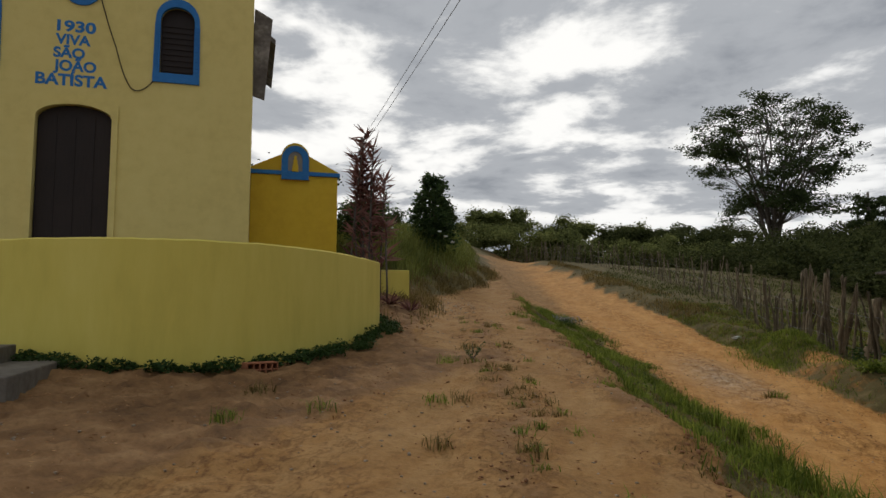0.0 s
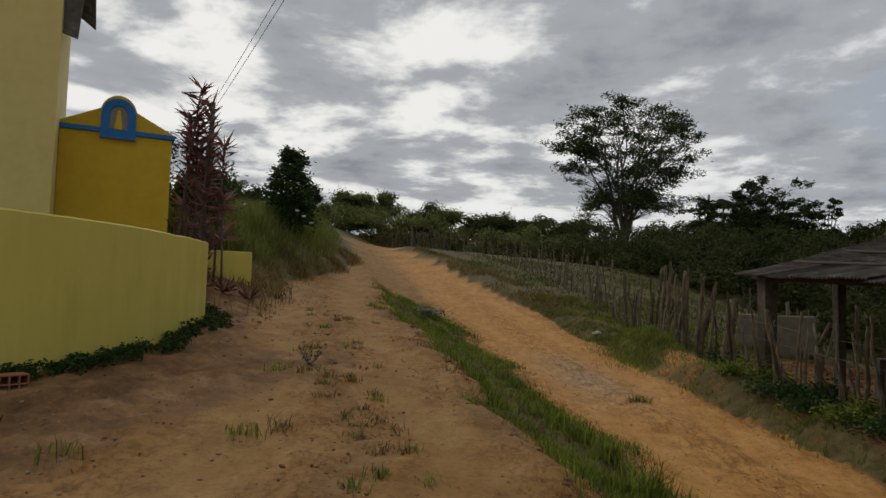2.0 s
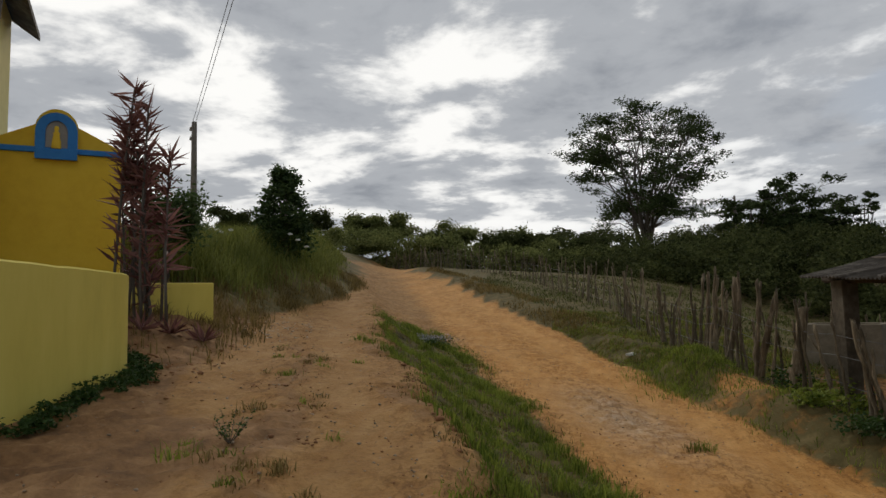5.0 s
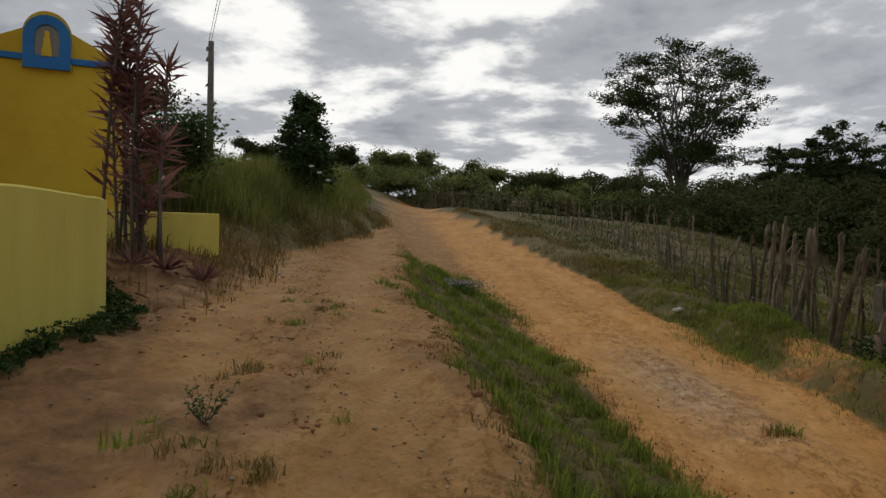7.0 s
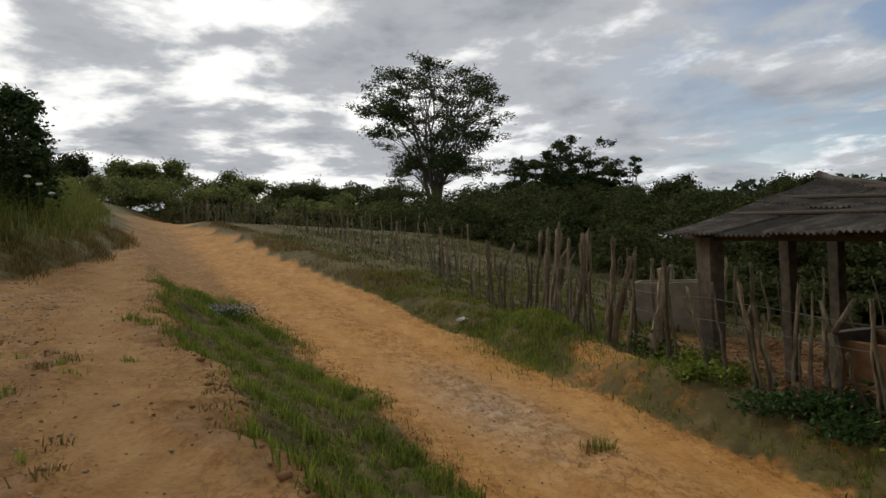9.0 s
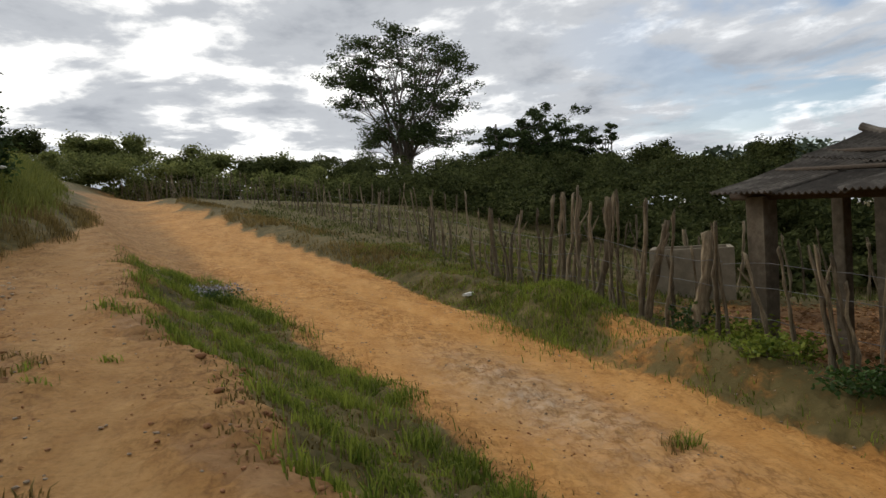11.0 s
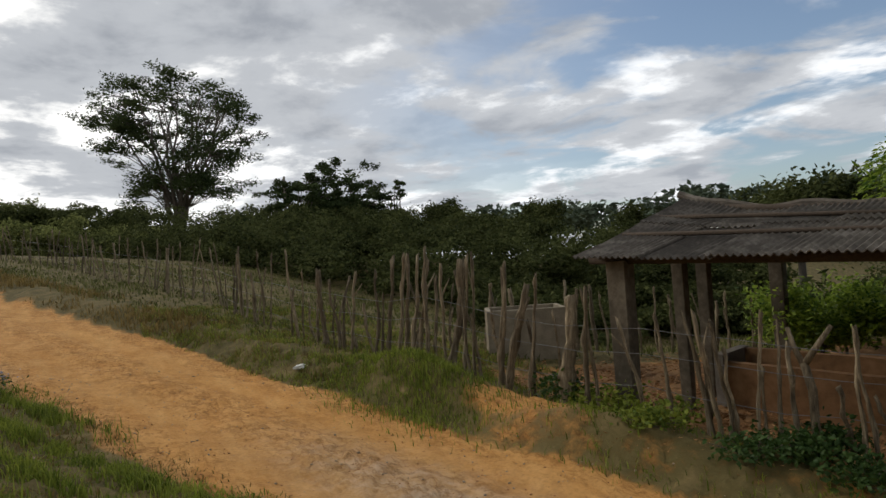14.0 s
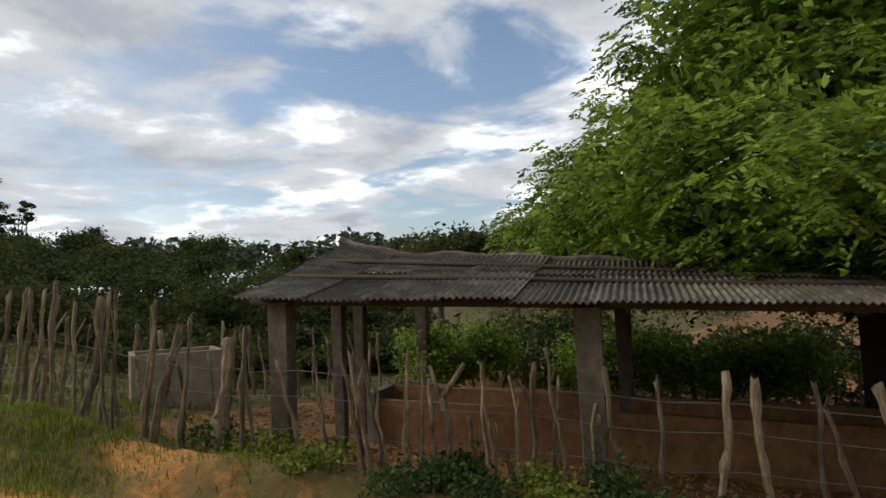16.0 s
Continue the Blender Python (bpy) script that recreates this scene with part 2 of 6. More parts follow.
def ground_material():
    """Sandy dirt track, red soil, litter and turf, mixed by the soil kinds stored in the sheet."""
    def build(nodes, links, shader):
        attr = nodes.new("ShaderNodeAttribute")
        attr.attribute_name = "soil"
        sep = nodes.new("ShaderNodeSeparateColor")
        links.new(attr.outputs["Color"], sep.inputs[0])
        fine_n = noise_node(nodes, links, 22.0, 10, 0.7, "World")
        mid = noise_node(nodes, links, 2.6, 8, 0.65, "World")
        big = noise_node(nodes, links, 0.33, 4, 0.55, "World")
        streak = noise_node(nodes, links, 1.6, 6, 0.6, "World", (2.2, 0.55, 1))
        sand = colours(nodes, links, mid, [(0.28, (0.190, 0.104, 0.042)), (0.5, (0.330, 0.198, 0.082)), (0.72, (0.46, 0.298, 0.140))])
        pale = colours(nodes, links, streak, [(0.40, (0.37, 0.205, 0.075)), (0.75, (0.53, 0.36, 0.18))])
        sand = blend(nodes, links, big, sand, pale)
        grit = colours(nodes, links, fine_n, [(0.30, (0.76, 0.75, 0.73)), (0.5, (1.0, 1.0, 1.0)), (0.75, (1.14, 1.13, 1.11))])
        sand = blend(nodes, links, 1.0, sand, grit, "MULTIPLY")
        rutted = colours(nodes, links, noise_node(nodes, links, 7.0, 9, 0.72, "World"), [(0.33, (0.55, 0.50, 0.46)), (0.48, (0.95, 0.93, 0.91)), (0.7, (1.08, 1.07, 1.05))])
        rough_sand = blend(nodes, links, 1.0, sand, rutted, "MULTIPLY")
        sand = blend(nodes, links, sep.outputs[2], sand, rough_sand)
        tone = nodes.new("ShaderNodeAttribute")
        tone.attribute_name = "tone"
        kinds = nodes.new("ShaderNodeSeparateColor")
        links.new(tone.outputs["Color"], kinds.inputs[0])
        upper = blend(nodes, links, 1.0, sand, (0.88, 0.805, 0.68), "MULTIPLY")
        lane = blend(nodes, links, 1.0, sand, (1.32, 1.12, 0.80), "MULTIPLY")
        sand = blend(nodes, links, kinds.outputs[1], upper, lane)
        stone = colours(nodes, links, noise_node(nodes, links, 5.0, 9, 0.7, "World"), [(0.34, (0.17, 0.115, 0.065)), (0.48, (0.40, 0.29, 0.18)), (0.66, (0.56, 0.47, 0.36))])
        sand = blend(nodes, links, kinds.outputs[0], sand, blend(nodes, links, 0.62, sand, stone))
        vein = nodes.new("ShaderNodeMath")
        vein.operation = "SUBTRACT"
        links.new(noise_node(nodes, links, 3.4, 7, 0.62, "World", (1.5, 0.75, 1)), vein.inputs[0])
        vein.inputs[1].default_value = 0.5
        thin = nodes.new("ShaderNodeMath")
        thin.operation = "ABSOLUTE"
        links.new(vein.outputs[0], thin.inputs[0])
        crack = colours(nodes, links, thin.outputs[0], [(0.0, (0.62, 0.57, 0.52)), (0.022, (0.86, 0.84, 0.82)), (0.05, (1.0, 1.0, 1.0))])
        cracked = blend(nodes, links, 1.0, sand, crack, "MULTIPLY")
        sand = blend(nodes, links, sep.outputs[2], sand, cracked)
        red = colours(nodes, links, mid, [(0.28, (0.095, 0.052, 0.024)), (0.5, (0.22, 0.118, 0.050)), (0.75, (0.36, 0.215, 0.100))])
        red = blend(nodes, links, 1.0, red, grit, "MULTIPLY")
        turf = colours(nodes, links, mid, [(0.3, (0.045, 0.040, 0.013)), (0.5, (0.105, 0.083, 0.030)), (0.75, (0.20, 0.145, 0.062))])
        soft = nodes.new("ShaderNodeMath")
        soft.operation = "SUBTRACT"
        links.new(mid, soft.inputs[0])
        soft.inputs[1].default_value = 0.5

        def edge(channel):
            a = nodes.new("ShaderNodeMath")
            a.operation = "MULTIPLY_ADD"
            links.new(soft.outputs[0], a.inputs[0])
            a.inputs[1].default_value = 1.3
            links.new(channel, a.inputs[2])
            r = nodes.new("ShaderNodeMapRange")
            r.interpolation_type = "SMOOTHSTEP"
            links.new(a.outputs[0], r.inputs[0])
            r.inputs[1].default_value, r.inputs[2].default_value = 0.28, 0.72
            return r.outputs[0]

        col = blend(nodes, links, edge(sep.outputs[0]), sand, red)
        col = blend(nodes, links, edge(sep.outputs[1]), col, turf)
        links.new(col, shader.inputs["Base Color"])
        shader.inputs["Roughness"].default_value = 0.95
        shader.inputs["Specular IOR Level"].default_value = 0.15
        rise = nodes.new("ShaderNodeMath")
        rise.operation = "MULTIPLY_ADD"
        links.new(fine_n, rise.inputs[0])
        rise.inputs[1].default_value = 0.35
        links.new(mid, rise.inputs[2])
        bump(nodes, links, shader, rise.outputs[0], 0.8, 0.04)
    return mat("dirt_road_and_verge_soil", build)


GROUND = ground_material()

# ---------------------------------------------------------------- helpers for meshes


def part(name, bm, material, parent=None, label="", smooth=False):
    """Links a bmesh as one mesh object under a thing or a part."""
    me = bpy.data.meshes.new(name)
    bmesh.ops.recalc_face_normals(bm, faces=bm.faces)
    bm.to_mesh(me)
    bm.free()
    return mesh_part(name, me, material, parent, label, smooth)


def mesh_part(name, me, material, parent=None, label="", smooth=False):
    me.materials.append(material)
    if smooth:
        me.polygons.foreach_set("use_smooth", [True] * len(me.polygons))
    ob = new(name, me)
    ob.parent = parent
    if label:
        tagged(ob, label)
    return ob


def thing(name, label, category, group="", kind="", at=(0, 0, 0), turn=0.0):
    ob = new(name)
    ob.empty_display_size = 0.1
    ob.matrix_world = pose(*at, 0, 0, turn)
    return tagged(ob, label, category, group, kind)


def raw(name, verts, faces):
    me = bpy.data.meshes.new(name)
    me.from_pydata(np.asarray(verts, float).tolist(), [], np.asarray(faces).tolist() if isinstance(faces, np.ndarray) else faces)
    me.update()
    return me


def box(bm, lo, hi, bevel=0.0):
    """An upright block between two corners, with worn edges."""
    made = bmesh.ops.create_cube(bm, size=1.0)["verts"]
    mid, size = [(a + b) / 2 for a, b in zip(lo, hi)], [b - a for a, b in zip(lo, hi)]
    for v in made:
        v.co = Vector([m + s * c for m, s, c in zip(mid, size, v.co)])
    if bevel:
        edges = {e for v in made for e in v.link_edges}
        bmesh.ops.bevel(bm, geom=list(edges), offset=bevel, segments=2, affect="EDGES", profile=0.6)


def tube(points, radii, sides=6, cap=True):
    """Verts and faces of a tapered tube along points."""
    verts, faces = [], []
    pts = [Vector(p) for p in points]
    for i, p in enumerate(pts):
        way = (pts[min(i + 1, len(pts) - 1)] - pts[max(i - 1, 0)]).normalized()
        side = way.cross(Vector((0.31, 0.17, 0.93) if abs(way.z) < 0.9 else (1, 0.2, 0))).normalized()
        other = way.cross(side)
        for k in range(sides):
            a = 2 * math.pi * k / sides
            verts.append(p + (side * math.cos(a) + other * math.sin(a)) * radii[i])
        if i:
            for k in range(sides):
                a, b = (i - 1) * sides + k, (i - 1) * sides + (k + 1) % sides
                faces.append((a, b, b + sides, a + sides))
    if cap:
        faces.append(tuple(range(sides))[::-1])
        faces.append(tuple(range((len(pts) - 1) * sides, len(pts) * sides)))
    return verts, faces


def joined(name, pieces):
    verts, faces = [], []
    for v, f in pieces:
        off = len(verts)
        verts.extend(v)
        faces.extend(tuple(i + off for i in face) for face in f)
    me = bpy.data.meshes.new(name)
    me.from_pydata([tuple(v) for v in verts], [], faces)
    me.update()
    return me


def leaf_mesh(name, centres, lengths, widths, rng, droop=0.3, ways=None, fold=0.25, plain=False):
    """Many folded leaves at centres, of given length and width; plain: folded once, for far or small ones."""
    n = len(centres)
    centres = np.asarray(centres, float)
    if ways is None:
        ways = rng.normal(size=(n, 3))
        ways[:, 2] = ways[:, 2] * 0.5 - droop
    ways = ways / np.linalg.norm(ways, axis=1)[:, None]
    side = np.cross(ways, rng.normal(size=(n, 3)))
    side /= np.linalg.norm(side, axis=1)[:, None] + 1e-9
    nor = np.cross(ways, side)
    L, W = np.reshape(lengths, (-1, 1)) * np.ones((n, 1)), np.reshape(widths, (-1, 1)) * np.ones((n, 1))
    base, tip = centres - ways * L / 2, centres + ways * L / 2
    mid = centres + nor * W * fold
    if plain:
        verts = np.stack([base, mid + side * W / 2, tip, mid - side * W / 2], 1).reshape(-1, 3)
        k = np.arange(n)[:, None] * 4
        return fast(name, verts, np.concatenate([k + [0, 1, 2], k + [0, 2, 3]], 1).reshape(-1, 3))
    verts = np.stack([base, mid + side * W / 2 - nor * W * fold, tip, mid - side * W / 2 - nor * W * fold, mid], 1).reshape(-1, 3)
    k = np.arange(n)[:, None] * 5
    tris = np.concatenate([k + [0, 1, 4], k + [1, 2, 4], k + [2, 3, 4], k + [3, 0, 4]], 1).reshape(-1, 3)
    return fast(name, verts, tris)


def fast(name, verts, faces):
    """A mesh from arrays with one face size."""
    me = bpy.data.meshes.new(name)
    verts, faces = np.asarray(verts, np.float32), np.asarray(faces, np.int32)
    me.vertices.add(len(verts))
    me.vertices.foreach_set("co", verts.ravel())
    me.loops.add(faces.size)
    me.loops.foreach_set("vertex_index", faces.ravel())
    me.polygons.add(len(faces))
    me.polygons.foreach_set("loop_start", np.arange(0, faces.size, faces.shape[1], dtype=np.int32))
    me.update(calc_edges=True)
    me.validate()
    return me


def blades(name, roots, heights, rng, width=0.008, bend=0.5):
    """Grass blades, each bent over and tapered: three vertex pairs."""
    n = len(roots)
    a = rng.uniform(0, 2 * np.pi, n)
    lean = np.stack([np.cos(a), np.sin(a), np.zeros(n)], 1)
    b = rng.uniform(0, 2 * np.pi, n)
    side = np.stack([np.cos(b), np.sin(b), np.zeros(n)], 1) * (width * rng.uniform(0.6, 1.4, n))[:, None]
    h = np.asarray(heights)[:, None]
    bow = (rng.uniform(0.1, 1.0, n) * bend)[:, None]
    up_v = np.array([[0, 0, 1.0]])
    p0 = np.asarray(roots) - up_v * 0.02
    p1 = p0 + up_v * h * 0.55 + lean * h * bow * 0.25
    p2 = p0 + up_v * h * (1 - 0.35 * bow) + lean * h * bow
    verts = np.stack([p0 - side, p0 + side, p1 + side * 0.8, p1 - side * 0.8, p2], 1).reshape(-1, 3)
    k = np.arange(n)[:, None] * 5
    tris = np.concatenate([k + [0, 1, 2], k + [0, 2, 3], k + [3, 2, 4]], 1).reshape(-1, 3)
    return fast(name, verts, tris)


# ---------------------------------------------------------------- the lie of the land


def smooth01(t):
    t = np.clip(t, 0, 1)
    return t * t * (3 - 2 * t)


def bank_x(y):
    """Edge of the upper terrace, above the grass strip."""
    return 1.05 - 0.332 * (y - 9.2) - 0.3 * np.exp(-((y - 20.5) / 2.0) ** 2) + 0.12 * np.sin(y * 1.9) + 0.07 * np.sin(y * 4.3 + 1)


def grass_x(y):
    """Far edge of the grass strip, where the lower lane begins."""
    return 1.35 - 0.31 * (y - 14.6) + 0.10 * np.sin(y * 1.3 + 2) + 0.05 * np.sin(y * 3.7)


def road_x(y):
    """Outer edge of the lower lane."""
    edge = np.interp(y, (4, 13, 15, 17.5, 20, 22.5, 26, 31, 40, 47.5, 61), (6.6, 4.95, 4.4, 3.72, 3.05, 2.55, 1.75, 0.45, -3.1, -5.6, -12.2))
    return edge + 0.07 * np.sin(y * 0.9) + 0.05 * np.sin(y * 2.7 + 1)


def path_x(y):
    """Inner edge of the upper track, against the planted bank."""
    return np.interp(y, (0, 12.5, 14.2, 18.7, 24.0, 33.0, 47.0, 60.0), (-2.75, -2.75, -2.95, -4.55, -6.2, -6.8, -11.0, -16.0)) + 0.12 * np.sin(y * 1.1)


def wobble(x, y):
    return 0.028 * np.sin(x * 1.7 + y * 0.6) * np.sin(y * 1.3 - x * 0.4) + 0.016 * np.sin(x * 4.1 + 2.0) * np.sin(y * 3.3 + x)


def land(x, y):
    x, y = np.asarray(x, float), np.asarray(y, float)
    xs = np.clip(x, -60, 60)
    ys = np.clip(y, -30, 62)
    tilt = 0.08 * np.where(np.abs(xs) < 14, xs, np.sign(xs) * (14 + 0.45 * (np.abs(xs) - 14)))
    z = 0.30 + 0.055 * (ys - 10) - tilt
    z = z + 0.05 * np.logaddexp(0, (ys - 28) / 2.5) * 2.5
    drop = (0.35 * smooth01((x - bank_x(ys)) / 0.8) + 0.65 * smooth01((x - bank_x(ys)) / 2.3)) * 0.75
    z = z - drop
    # verge and fence line on the far side of the lane
    out_r = x - road_x(ys)
    z = z + 0.34 * smooth01(out_r / 0.9) * (1 - 0.75 * smooth01((out_r - 1.2) / 1.8) * smooth01((24 - y) / 3))
    z = z + 0.36 * np.exp(-((x - 3.45) / 0.6) ** 2 - ((y - 22.7) / 1.3) ** 2)
    z = z + 0.14 * np.exp(-((x - 4.0) / 0.7) ** 2 - ((y - 19.0) / 1.0) ** 2)
    z = z - 0.9 * smooth01((x - 5.5) / 8) * smooth01((y - 22) / 8) * smooth01((60 - y) / 15)
    # planted bank on the inner side of the track
    inn = path_x(ys) - x
    z = z + 0.45 * smooth01(inn / 2.0) * smooth01((y - 14.5) / 3.0) + 0.8 * smooth01((inn - 0.6) / 3.5) * smooth01((y - 19) / 6)
    # wheel ruts
    for cx in (bank_x(ys) - 0.75, bank_x(ys) - 2.15):
        z = z - 0.035 * np.exp(-((x - cx) / 0.28) ** 2)
    lane = (grass_x(ys) + road_x(ys)) / 2
    for cx in (lane - 0.75, lane + 0.75):
        z = z - 0.04 * np.exp(-((x - cx) / 0.3) ** 2)
    return z + wobble(x, y)


def land_z(x, y):
    return float(land(x, y))


def on_land(points, sink=0.0):
    p = np.asarray(points, float)
    return np.column_stack([p[:, 0], p[:, 1], land(p[:, 0], p[:, 1]) - sink])


def spaced(lo, hi, step, far, grow=1.22):
    core = list(np.arange(lo, hi + 1e-6, step))
    ahead, back, s = [], [], step
    v = core[-1]
    while v < far:
        s *= grow
        v += s
        ahead.append(v)
    s, v = step, core[0]
    while v > -far:
        s *= grow
        v -= s
        back.append(v)
    return np.array(back[::-1] + core + ahead)


def build_ground():
    gx, gy = spaced(-7, 7, 0.09, 900), spaced(5, 29, 0.10, 1200)
    X, Y = np.meshgrid(gx, gy)
    Z = land(X, Y)
    rng = np.random.default_rng(5)
    near = (np.abs(X) < 9) & (Y > 3) & (Y < 32)
    clods = rng.normal(size=X.shape) * near
    grass_m = smooth01((X - bank_x(Y) - 0.12) / 0.4) * smooth01((grass_x(Y) + 0.1 - X) / 0.35) * smooth01((28.5 - Y) / 2.5)
    verge = smooth01((X - road_x(Y) + 0.28) / 0.5)
    inner = smooth01((path_x(Y) - X - 0.1) / 0.6) * smooth01((Y - 9) / 3)
    bare = np.exp(-((X - 3.9) / 0.6) ** 2 - ((Y - 20.6) / 1.1) ** 2)
    yard = smooth01((X - 4.9) / 0.4) * smooth01((23.5 - Y) / 1.0)
    low_end = 1 - 0.3 * smooth01((21.0 - Y) / 1.0)
    turf = np.maximum(np.maximum(grass_m, verge * (1 - 0.9 * bare) * (1 - yard) * low_end), inner * smooth01((Y - 19) / 6))
    redbank = smooth01((X - bank_x(Y) + 0.38) / 0.2) * smooth01((bank_x(Y) + 0.5 - X) / 0.4) * smooth01((24 - Y) / 3)
    mid_strip = 0.55 * np.exp(-((X - bank_x(Y) + 1.45) / 0.30) ** 2) * smooth01((22 - Y) / 4)
    # littered dark soil near the chapel, with some of the shade there painted in
    left_shaded_litter = 0.95 * smooth01((-1.9 - X + 0.10 * (Y - 8)) / 0.9) * smooth01((14.5 - Y) / 1.5)
    red = np.clip(0.5 * verge * smooth01((21.5 - Y) / 2) + 0.62 * redbank * (0.55 + 0.45 * np.sin(Y * 1.7 + 0.8)) + 0.95 * inner + 0.9 * yard + mid_strip + left_shaded_litter, 0, 1)
    lane = (grass_x(Y) + road_x(Y)) / 2
    tread = sum(np.exp(-((X - cx) / 0.42) ** 2) for cx in (bank_x(Y) - 0.75, bank_x(Y) - 2.3, lane - 0.85, lane + 0.95))
    loose = np.clip(1.0 - 0.85 * tread, 0, 1)
    loose = np.maximum(loose, 0.9 * np.exp(-((X - lane + 0.2) / 0.8) ** 2 - ((Y - 17.5) / 1.8) ** 2))
    stony = np.exp(-((X - 1.55 + 0.22 * (Y - 19)) / 0.75) ** 2 - ((Y - 18.8) / 2.1) ** 2) + 0.6 * np.exp(-((X + 2.6) / 0.5) ** 2 - ((Y - 26.5) / 1.2) ** 2)
    lower = smooth01((X - grass_x(Y) + 0.3) / 0.7)
    gully = sum(np.sin(X * fx + Y * fy + ph) for fx, fy, ph in ((9.1, 3.7, 0.0), (-7.3, 5.9, 1.7), (4.4, -8.2, 0.6), (13.7, 2.1, 2.2)))
    Z = Z + near * loose * 0.007 * gully * (0.5 + 0.5 * np.sin(X * 1.3 + Y * 0.7))
    Z = Z + clods * 0.008 * loose * near + clods * 0.012 * stony * near
    Z = Z + clods * (0.003 + 0.012 * red * near + 0.010 * turf * near)
    ny, nx = X.shape
    k = (np.arange(ny - 1)[:, None] * nx + np.arange(nx - 1)[None]).ravel()
    faces = np.stack([k, k + 1, k + 1 + nx, k + nx], 1)
    me = fast("ground", np.stack([X, Y, Z], -1).reshape(-1, 3), faces)
    soil = me.color_attributes.new("soil", "FLOAT_COLOR", "POINT")
    soil.data.foreach_set("color", np.stack([red, turf, loose, np.ones_like(red)], -1).astype(np.float32).ravel())
    tone = me.color_attributes.new("tone", "FLOAT_COLOR", "POINT")
    tone.data.foreach_set("color", np.stack([np.clip(stony, 0, 1), lower, 0 * red, np.ones_like(red)], -1).astype(np.float32).ravel())
    me.polygons.foreach_set("use_smooth", [True] * len(me.polygons))
    ob = mesh_part("ground", me, GROUND)
    return tagged(ob, "sandy orange dirt road with red soil banks and turf verges", "ground", kind="structure")


build_ground()

# ---------------------------------------------------------------- chapel, annex, parapet
CHAPEL = Matrix.Translation((-9.08, 17.38, 0)) @ Matrix.Rotation(math.atan2(0.587, 0.81), 4, "Z")   # x along the front, y inward


def place(ob, m=CHAPEL):
    ob.matrix_world = m
    return ob


def arch_outline(half, low, spring, top, steps=14):
    """An opening with a rounded head, from its lower left round to its lower right."""
    pts = [(-half, low), (-half, spring)]
    for i in range(1, steps):
        a = math.pi * (1 - i / steps)
        pts.append((half * math.cos(a), spring + (top - spring) * math.sin(a)))
    return pts + [(half, spring), (half, low)]


def ring(outer, inner, y0, y1):
    """A frame between two outlines of equal count, as a bmesh with depth from y0 to y1."""
    bm = bmesh.new()
    loops = [[bm.verts.new((x, y, z)) for x, z in line] for line in (outer, inner) for y in (y0, y1)]
    of, ob_, if_, ib = loops
    for i in range(len(outer) - 1):
        j = i + 1
        bm.faces.new((of[i], of[j], if_[j], if_[i]))
        bm.faces.new((ob_[i], ib[i], ib[j], ob_[j]))
        bm.faces.new((of[i], ob_[i], ob_[j], of[j]))
        bm.faces.new((if_[i], if_[j], ib[j], ib[i]))
    for i in (0, len(outer) - 1):
        bm.faces.new((of[i], if_[i], ib[i], ob_[i]))
    return bm


def panel(outline, y0, y1):
    bm = bmesh.new()
    a = [bm.verts.new((x, y0, z)) for x, z in outline]
    b = [bm.verts.new((x, y1, z)) for x, z in outline]
    bm.faces.new(a)
    bm.faces.new(b[::-1])
    n = len(outline)
    for i in range(n):
        bm.faces.new((a[i], b[i], b[(i + 1) % n], a[(i + 1) % n]))
    return bm


def shifted(outline, dx):
    return [(x + dx, z) for x, z in outline]


def lettering(text, x, z, height, width, material, parent):
    """Painted words as thin solid letters, centred at x, fitted to a width."""
    cu = bpy.data.curves.new("lettering", "FONT")
    cu.body, cu.size, cu.align_x, cu.extrude, cu.offset = text, height * 1.37, "CENTER", 0.002, 0.012
    tmp = bpy.data.objects.new("lettering", cu)
    scene.collection.objects.link(tmp)
    me = bpy.data.meshes.new_from_object(tmp.evaluated_get(bpy.context.evaluated_depsgraph_get()))
    bpy.data.objects.remove(tmp)
    co = np.empty(len(me.vertices) * 3)
    me.vertices.foreach_get("co", co)
    co = co.reshape(-1, 3)
    s = width / (co[:, 0].max() - co[:, 0].min())
    put = np.column_stack([x + (co[:, 0] - (co[:, 0].max() + co[:, 0].min()) / 2) * s, -0.004 - co[:, 2], z + co[:, 1]])
    me.vertices.foreach_set("co", put.ravel())
    return mesh_part("painted_lettering", me, material, parent, "blue painted words " + text.lower())


def facade_with_holes(name, x0, x1, z0, z1, holes, depth, material, parent):
    """A wall with arched openings that go right through it; every hole is (centre, outline)."""
    bm = bmesh.new()
    zs = max(z for _, o in holes for _, z in o)
    edges = [x0] + [v for c, o in sorted(holes, key=lambda h: h[0]) for v in (c - max(abs(p[0]) for p in o), c + max(abs(p[0]) for p in o))] + [x1]
    for i in range(0, len(edges), 2):
        box(bm, (edges[i], 0, z0), (edges[i + 1], depth, z1))
    for c, o in holes:
        pts = shifted(o, c)
        half = max(abs(p[0]) for p in o)
        low = min(z for _, z in pts)
        if low > z0 + 0.01:
            box(bm, (c - half, 0, z0), (c + half, depth, low))
        head = [p for p in pts if p[1] > low + 1e-6]
        for (ax, az), (bx, bz) in zip(head, head[1:]):
            if abs(ax - bx) < 1e-6:
                continue
            quad = [(ax, az), (bx, bz), (bx, z1), (ax, z1)]
            f = [bm.verts.new((x, 0, z)) for x, z in quad]
            b = [bm.verts.new((x, depth, z)) for x, z in quad]
            bm.faces.new(f)
            bm.faces.new(b[::-1])
            for k in range(4):
                bm.faces.new((f[k], b[k], b[(k + 1) % 4], f[(k + 1) % 4]))
    return part(name, bm, material, parent)


